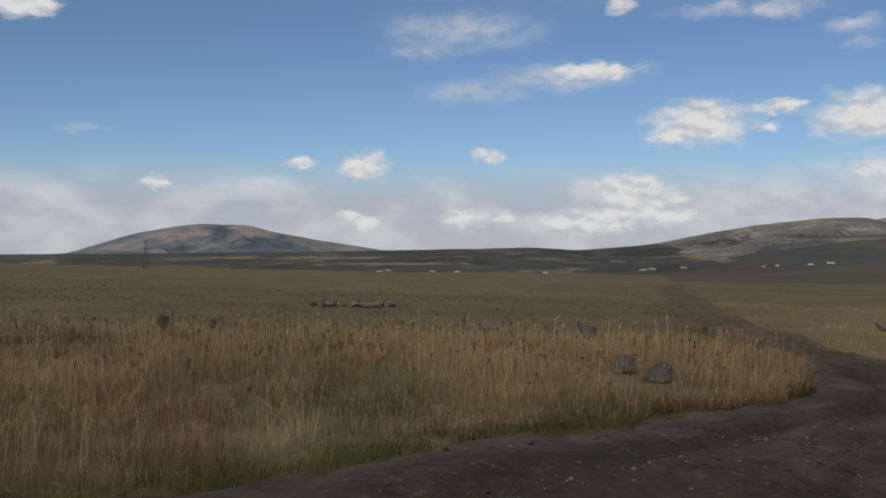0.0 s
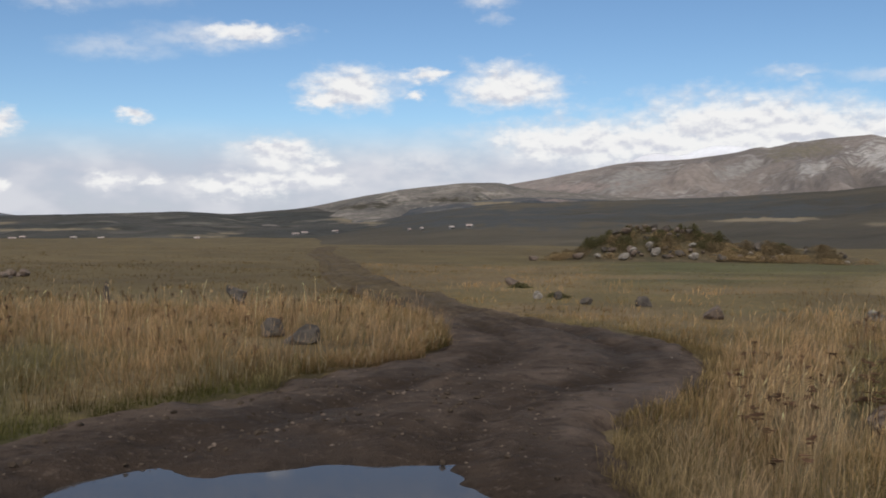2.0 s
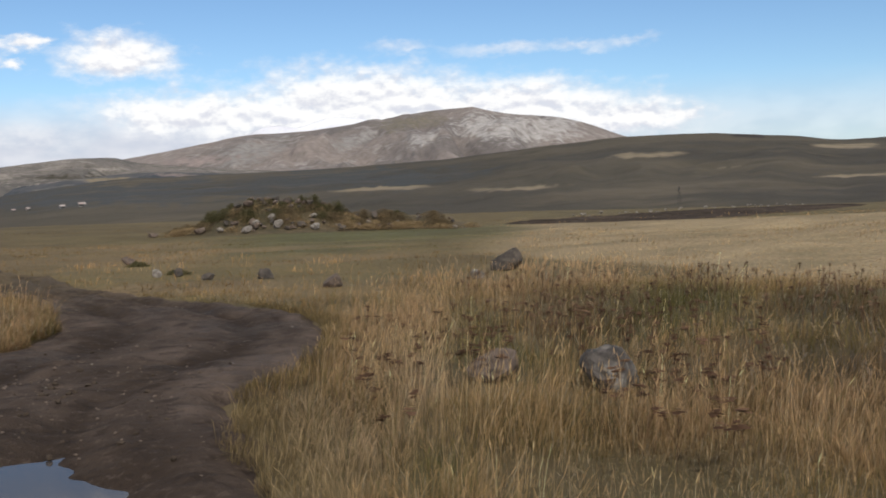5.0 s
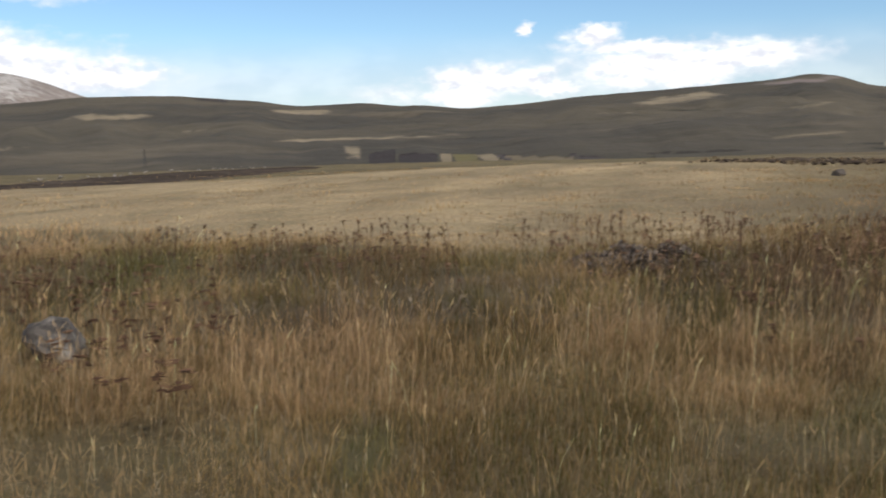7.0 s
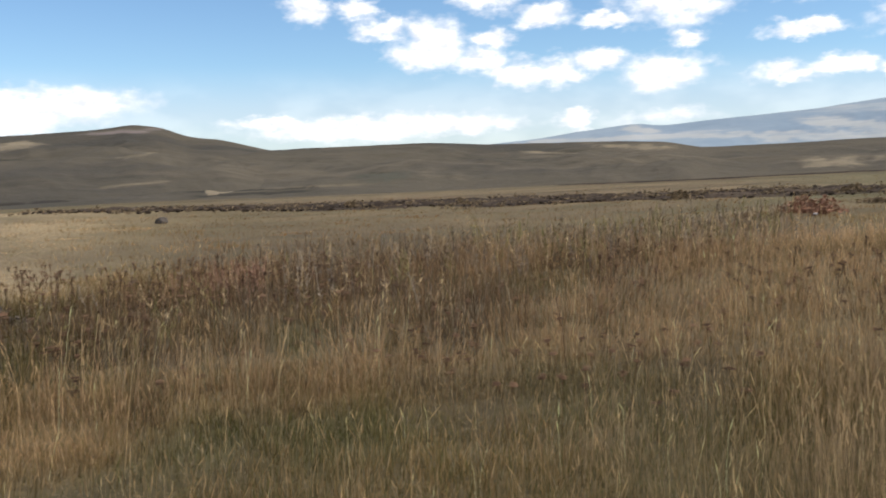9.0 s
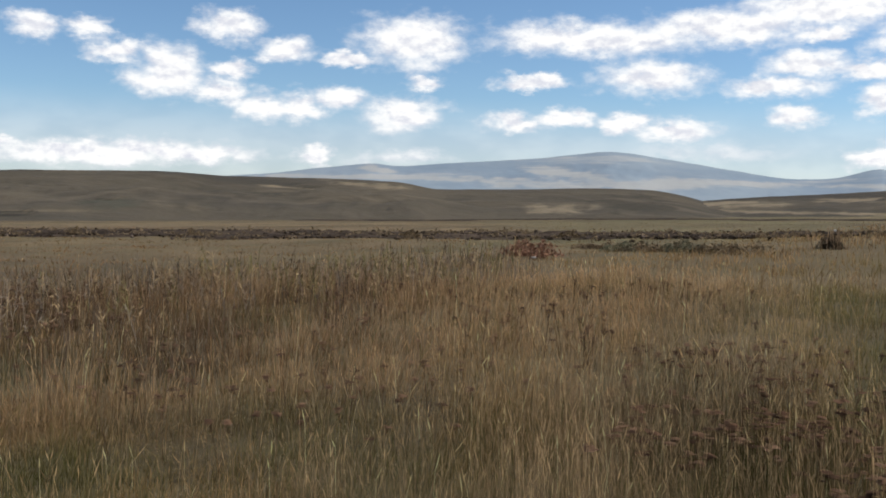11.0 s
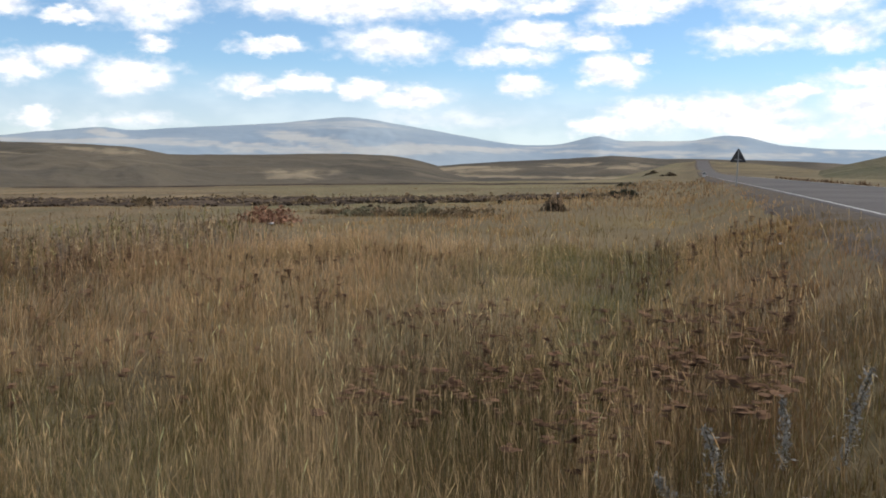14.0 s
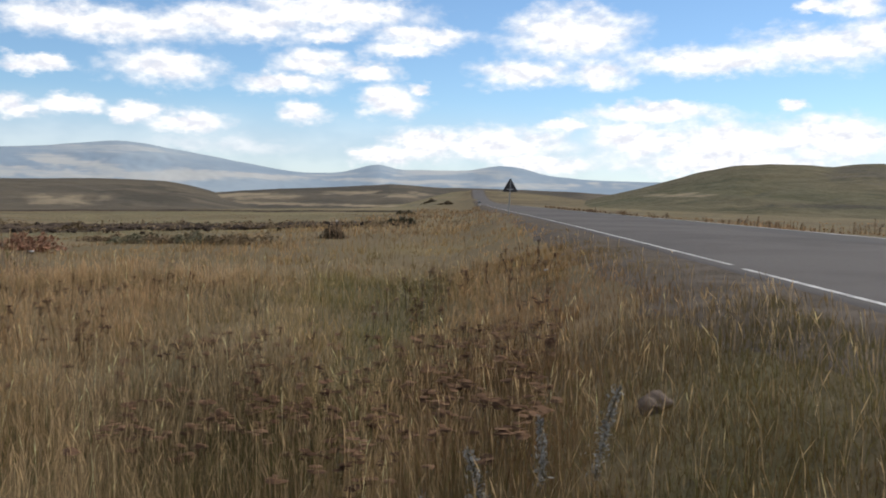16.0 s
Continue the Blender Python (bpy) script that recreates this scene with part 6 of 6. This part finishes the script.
# ---------------------------------------------------------------- rubble bank and ploughed strips
# middle line and half width of the strip of turned-up sods
BANK = spline([(71, 3, 2.5), (73, -6, 9), (73, -14, 15), (67, -24, 15), (58, -29, 11), (50, -35, 8), (44.5, -40.5, 7.5), (40, -46, 4.5), (37, -50, 2)], 40)
rb = np.random.RandomState(12)
bank_line = BANK[:, :2] + rb.uniform(-0.75, 0.75, (len(BANK), 2)) * BANK[:, 2:3]


def bank_sheet():
    d = np.gradient(BANK[:, :2], axis=0)
    d /= np.hypot(d[:, 0], d[:, 1])[:, None]
    t = np.linspace(-1, 1, 70)
    edge = BANK[:, 2:3] * (1 + 0.25 * vnoise(BANK[:, 0], BANK[:, 1], 6.0, 82)[:, None])
    X = BANK[:, 0:1] + d[:, 1:2] * t * edge
    Y = BANK[:, 1:2] - d[:, 0:1] * t * edge
    rim = 1 - t ** 6
    Z = ground_z(X, Y) + 0.16 * rim + (0.24 * vnoise(X, Y, 1.1, 83, 4) + 0.12 * np.sin(t * edge * 2.2)) * rim - 0.14
    return grid_mesh("earth_bank", X, Y, Z, PLOUGHED)


tagged(new("earth_bank", bank_sheet()), "dark ploughed strip of turned-up sods across the field", "ploughed field", kind="structure")


def stone_line(name, line, count, width, lo, hi, mats, label, seed, lift=0.3, bed=None):
    """Many small stones joined along a line."""
    rs = np.random.RandomState(seed)
    src = stone_mesh(name, seed, mats, 0.7, 1, 4)
    n0 = len(src.vertices)
    v = np.empty(n0 * 3)
    src.vertices.foreach_get("co", v)
    v = v.reshape(-1, 3)
    f = np.array([p.vertices[:] for p in src.polygons])
    k = rs.randint(0, len(line), count)
    x, y = line[k, 0] + rs.randn(count) * width, line[k, 1] + rs.randn(count) * width
    dry = puddle_depth(x, y) > 1.12
    x, y, count = x[dry], y[dry], int(dry.sum())
    s = lo + (hi - lo) * rs.rand(count) ** 2
    z = ground_z(x, y) + lift * np.exp(-rs.rand(count) * 2) + s * 0.2
    if bed is not None:
        # rest on the uneven surface
        z = np.array([bed[np.argmin((bed[:, 0] - px) ** 2 + (bed[:, 1] - py) ** 2), 2] for px, py in zip(x, y)]) + s * 0.25
    a = rs.rand(count) * 6.283
    co = np.empty((count, n0, 3))
    stretch = 0.7 + 0.6 * rs.rand(count, 3)
    vv = v[None] * stretch[:, None] * s[:, None, None]
    co[..., 0] = vv[..., 0] * np.cos(a)[:, None] - vv[..., 1] * np.sin(a)[:, None] + x[:, None]
    co[..., 1] = vv[..., 0] * np.sin(a)[:, None] + vv[..., 1] * np.cos(a)[:, None] + y[:, None]
    co[..., 2] = vv[..., 2] + z[:, None]
    loops = (f[None] + (np.arange(count) * n0)[:, None, None]).ravel()
    me = bpy.data.meshes.new(name)
    fill(me, co.reshape(-1, 3), loops, np.full(count * len(f), 3), mats, None, False)
    bpy.data.meshes.remove(src)
    return tagged(new(name, me), label, "stones", kind="stuff")


stone_line("sods", bank_line, 5200, 1.5, 0.07, 0.24, PLOUGHED, "dark turned-up sods along the earth bank", 13, 0.08)
stone_line("sods", bank_line, 420, 1.8, 0.06, 0.2, REDDISH, "brown dry sods along the earth bank", 14, 0.08)
pick_b = rb.randint(0, len(bank_line), 260)
stuff("bank_tufts", shrub_leaves(15, 7000, (bank_line[pick_b, 0] + 3.2 * rb.randn(260), bank_line[pick_b, 1] + 3.2 * rb.randn(260)), 0.8, 0.34, (0.20, 0.15, 0.095)), GRASS,
      "straw-coloured tufts between the sods", "grass")


def strip(name, az, near, far, label, furrow=0.12):
    A_, T_ = np.meshgrid(np.linspace(az[0], az[-1], 90), np.linspace(0, 1, 60), indexing="ij")
    r0, r1 = np.interp(A_, az, near), np.interp(A_, az, far)
    X, Y = polar(A_, r0 + (r1 - r0) * T_)
    rim = sm(0, 0.12, T_) * sm(0, 0.12, 1 - T_) * sm(0, 0.08, (A_ - az[0]) / (az[-1] - az[0])) * sm(0, 0.08, (az[-1] - A_) / (az[-1] - az[0]))
    Z = ground_z(X, Y) - 0.12 + 0.26 * rim + furrow * vnoise(X, Y, 1.2, 85) * rim + 0.03 * vnoise(X, Y, 5.0, 86)
    return tagged(new(name, grid_mesh(name, X, Y, Z, PLOUGHED)), label, "field")


strip("ploughed_field", [43.5, 48, 54, 60, 64], [92, 86, 84, 120, 186], [95, 120, 170, 196, 190], "dark ploughed strip of field")
strip("ploughed_field", [112, 122, 130, 140, 149], [196, 186, 176, 150, 140], [216, 206, 196, 163, 146], "thin dark ploughed strip of field", 0.06)
edge = np.array([polar(a, np.interp(a, [48, 54, 60], [124, 172, 196])) for a in np.linspace(48, 60, 40)])
stone_line("pale_stones", edge, 34, 2.0, 0.2, 0.42, PALE_ROCK, "row of pale stones along the ploughed strip", 15, 0.4)

# pebbles on the track
tl = spline(TRACK, 40)
tl = tl[(tl[:, 1] > 3) & (tl[:, 1] < 20)][:, :2]
bed = SURFACE[0][(SURFACE[0][:, 1] > 2) & (SURFACE[0][:, 1] < 21)]
stone_line("pebbles", tl, 900, 1.1, 0.004, 0.015, REDDISH, "loose pebbles and clods on the track", 16, 0.0, bed)
stone_line("pebbles", tl, 90, 1.1, 0.005, 0.017, PALE_ROCK, "pale pebbles on the track", 17, 0.0, bed)
stone_line("clods", tl[:150], 380, 1.2, 0.006, 0.028, REDDISH, "reddish clods and stones by the puddle", 18, 0.0, bed)
stone_line("clods", tl[:150], 500, 1.2, 0.008, 0.04, PLOUGHED, "dark wet clods by the puddle", 19, 0.0, bed)

# ---------------------------------------------------------------- road sign, pylons, houses


def empty(name, x, y, z, turn=0.0):
    ob = new(name)
    ob.matrix_world = pose(x, y, z, 0, 0, turn)
    return ob


def tube(name, points, radius, mat, sides=10):
    """A round bar through the points."""
    bm = bmesh.new()
    rings = []
    for i, p in enumerate(points):
        p = Vector(p)
        d = (Vector(points[min(i + 1, len(points) - 1)]) - Vector(points[max(i - 1, 0)])).normalized()
        q = d.to_track_quat("Z", "Y")
        rings.append([bm.verts.new(p + q @ Vector((radius * math.cos(6.28319 * k / sides), radius * math.sin(6.28319 * k / sides), 0))) for k in range(sides)])
    for a, b in zip(rings, rings[1:]):
        for k in range(sides):
            bm.faces.new((a[k], a[(k + 1) % sides], b[(k + 1) % sides], b[k]))
    bm.faces.new(rings[0][::-1])
    bm.faces.new(rings[-1])
    me = bpy.data.meshes.new(name)
    bm.to_mesh(me)
    bm.free()
    me.materials.append(mat)
    return me


def plate(name, corners, thick, mat, bevel=0.0):
    """A flat plate in the x-z plane, with rounded corners."""
    bm = bmesh.new()
    f = bm.faces.new([bm.verts.new((x, 0, z)) for x, z in corners])
    if bevel:
        bmesh.ops.bevel(bm, geom=list(bm.verts), offset=bevel, segments=4, affect="VERTICES")
    ret = bmesh.ops.extrude_face_region(bm, geom=list(bm.faces))
    bmesh.ops.translate(bm, verts=[v for v in ret["geom"] if isinstance(v, bmesh.types.BMVert)], vec=(0, thick, 0))
    bmesh.ops.recalc_face_normals(bm, faces=list(bm.faces))
    me = bpy.data.meshes.new(name)
    bm.to_mesh(me)
    bm.free()
    me.materials.append(mat)
    return me


sx, sy = polar(152.66, 60.0)
sign = tagged(empty("road_sign", sx, sy, ROAD_Z - 0.1, -152), "triangular warning sign seen from its dark back on a thin post", "road sign")
part("post", tube("post", [(-0.08, 0, -0.3), (-0.02, 0, 1.0), (0.02, 0, 2.1)], 0.032, STEEL), sign, "thin leaning grey steel post")
part("panel", plate("panel", [(-0.46, 1.42), (0.46, 1.42), (0.0, 2.25)], 0.02, SIGN_BACK, 0.05), sign, "dark triangular plate")
part("bracket", plate("bracket", [(-0.2, 1.55), (0.2, 1.55), (0.2, 1.60), (-0.2, 1.60)], -0.03, STEEL), sign, "steel mounting bracket")
part("clamp", tube("clamp", [(0.0, -0.03, 1.84), (0.02, -0.03, 1.91)], 0.05, STEEL), sign, "pale pipe clamp")

mx, my = polar(150.82, 190.0)
marker = tagged(empty("road_marker", mx, my, ROAD_Z + 0.2, -150), "small white road marker post at the verge", "marker post")
part("post", plate("post", [(-0.3, -0.3), (0.3, -0.3), (0.22, 0.6), (-0.22, 0.6)], 0.2, LINE, 0.04), marker)
part("band", plate("band", [(-0.26, 0.2), (0.26, 0.2), (0.25, 0.34), (-0.25, 0.34)], -0.01, SIGN_BACK), marker, "dark reflector band")


def pylon(x, y, z, tall, label, turn):
    """A four-legged lattice mast with cross arms."""
    top = tagged(empty("pylon", x, y, z, turn), label, "pylon")
    wb, wt, rad = tall * 0.10, tall * 0.022, tall * 0.0055
    legs = [(a, b) for a in (-1, 1) for b in (-1, 1)]
    for a, b in legs:
        part("leg", tube("leg", [(a * wb, b * wb, -1.0), (a * wt * 1.6, b * wt * 1.6, tall * 0.7), (a * wt, b * wt, tall)], rad, MAST, 5), top)
    steps = [tall * k / 9 for k in range(10)]

    def half(h):
        return wb + (wt - wb) * min(h / (tall * 0.8), 1)

    for h0, h1 in zip(steps, steps[1:]):
        p, q = half(h0), half(h1)
        for side in (-1, 1):
            part("brace", tube("brace", [(-p, side * p, h0), (q, side * q, h1)], rad * 0.6, MAST, 4), top)
            part("brace", tube("brace", [(side * p, p, h0), (side * q, -q, h1)], rad * 0.6, MAST, 4), top)
    for h, ln in ((0.72, 0.13), (0.84, 0.17), (0.96, 0.11)):
        part("cross_arm", tube("cross_arm", [(-tall * ln, 0, tall * h), (0, 0, tall * (h + 0.012)), (tall * ln, 0, tall * h)], rad, MAST, 5), top)
    return top


x, y, z = valley.spot(-16.4, -0.97)
pylon(x, y, z, math.hypot(x, y) * math.tan(radians(1.75)), "dark lattice power pylon on the plain", 20)
x, y, z = west.spot(53.8, -1.65)
pylon(x, y, z, math.hypot(x, y) * math.tan(radians(1.0)), "slim lattice power pylon below the hills", 60)


def house(ridge, az, el, long, deep, tall, label, turn):
    x, y, z = ridge.spot(az, el)
    top = tagged(empty("house", x, y, z - 0.6, turn), label, "house", "village houses")
    l, d = long / 2, deep / 2
    walls = mesh_from("wall", [(-l, -d, 0), (l, -d, 0), (l, d, 0), (-l, d, 0), (-l, -d, tall), (l, -d, tall), (l, d, tall), (-l, d, tall)],
                      [(0, 1, 5, 4), (1, 2, 6, 5), (2, 3, 7, 6), (3, 0, 4, 7), (4, 5, 6, 7)], PLASTER, False)
    part("wall", walls, top, "pale plastered walls")
    e, r = 0.4, tall + deep * 0.32
    roof = mesh_from("roof", [(-l - e, -d - e, tall - 0.1), (l + e, -d - e, tall - 0.1), (l + e, d + e, tall - 0.1), (-l - e, d + e, tall - 0.1), (-l - e, 0, r), (l + e, 0, r)],
                     [(0, 1, 5, 4), (2, 3, 4, 5), (0, 4, 3), (1, 2, 5), (0, 3, 2, 1)], ROOF, False)
    part("roof", roof, top, "rusty pale tin roof")
    for k in (-0.5, 0.0, 0.5):
        part("window", mesh_from("window", [(l * k - 0.5, -d - 0.05, tall * 0.45), (l * k + 0.5, -d - 0.05, tall * 0.45), (l * k + 0.5, -d - 0.05, tall * 0.8),
                                            (l * k - 0.5, -d - 0.05, tall * 0.8)], [(0, 1, 2, 3)], DARK, False), top)
    return top


hr = random.Random(3)
for az, el, long in ((-3.6, -1.05, 6), (-3.1, -1.0, 5), (-0.6, -1.05, 5), (0.8, -1.1, 5), (5.8, -1.15, 4), (11.2, -0.95, 7), (11.7, -0.9, 6), (13.4, -0.82, 6),
                     (17.6, -0.75, 6), (20.0, -0.68, 9), (21.0, -0.62, 12), (18.3, -0.72, 5)):
    house(valley if az < 15 else west, az, el, long if az < 15 else long * 0.3, hr.uniform(2.5, 4), hr.uniform(1.6, 2.2), "small pale farmhouse in the far valley", -az + hr.uniform(-25, 25))


# ---------------------------------------------------------------- wormwood by the roadside
def wormwood(az, r, tall, lean, seed):
    x, y = polar(az, r)
    rs = np.random.RandomState(seed)
    top = tagged(empty("wormwood_plant", float(x), float(y), float(ground_z(x, y)) - 0.02), "dry grey-white wormwood stalk in roadside grass", "weed", "wormwood by the road")
    side = np.array((math.cos(radians(az)), -math.sin(radians(az)), 0.0))
    path = [side * lean * f ** 1.6 + np.array((0.012 * math.sin(5 * f + seed), 0, tall * f)) for f in (0, 0.25, 0.5, 0.75, 1.0)]
    part("stem", tube("stem", [tuple(p) for p in path], 0.0035, EARTH, 5), top, "stiff brown stem")
    n = 420
    f = 0.3 + 0.7 * rs.rand(n)
    mid = np.stack([np.interp(f, (0, 0.25, 0.5, 0.75, 1.0), [p[i] for p in path]) for i in range(3)], -1)
    # short side twigs carry the leaves
    twig, out = rs.randint(0, 26, n), rs.rand(n)
    arm = np.random.RandomState(seed + 50).randn(26, 3) * 0.036
    p = mid + arm[twig] * (out * (1.3 - f))[:, None] + rs.randn(n, 3) * 0.006
    d, e = rs.randn(n, 3) * 0.0055, rs.randn(n, 3) * 0.003
    col = np.array((0.26, 0.245, 0.215))[None] * (0.45 + 0.9 * rs.rand(n))[:, None]
    co, cl, loops, sizes = ribbons([(np.stack([p - d, p + e, p + d, p - e], 1), np.repeat(col[:, None], 4, 1))])
    me = bpy.data.meshes.new("leaves")
    fill(me, co, loops, sizes, UMBEL, cl, False)
    part("leaves", me, top, "small grey-white leaves")


wormwood(154.2, 4.6, 0.36, -0.08, 1)
wormwood(156.8, 4.75, 0.38, 0.0, 2)
wormwood(159.2, 4.6, 0.50, 0.12, 3)
wormwood(152.8, 4.5, 0.22, -0.14, 5)
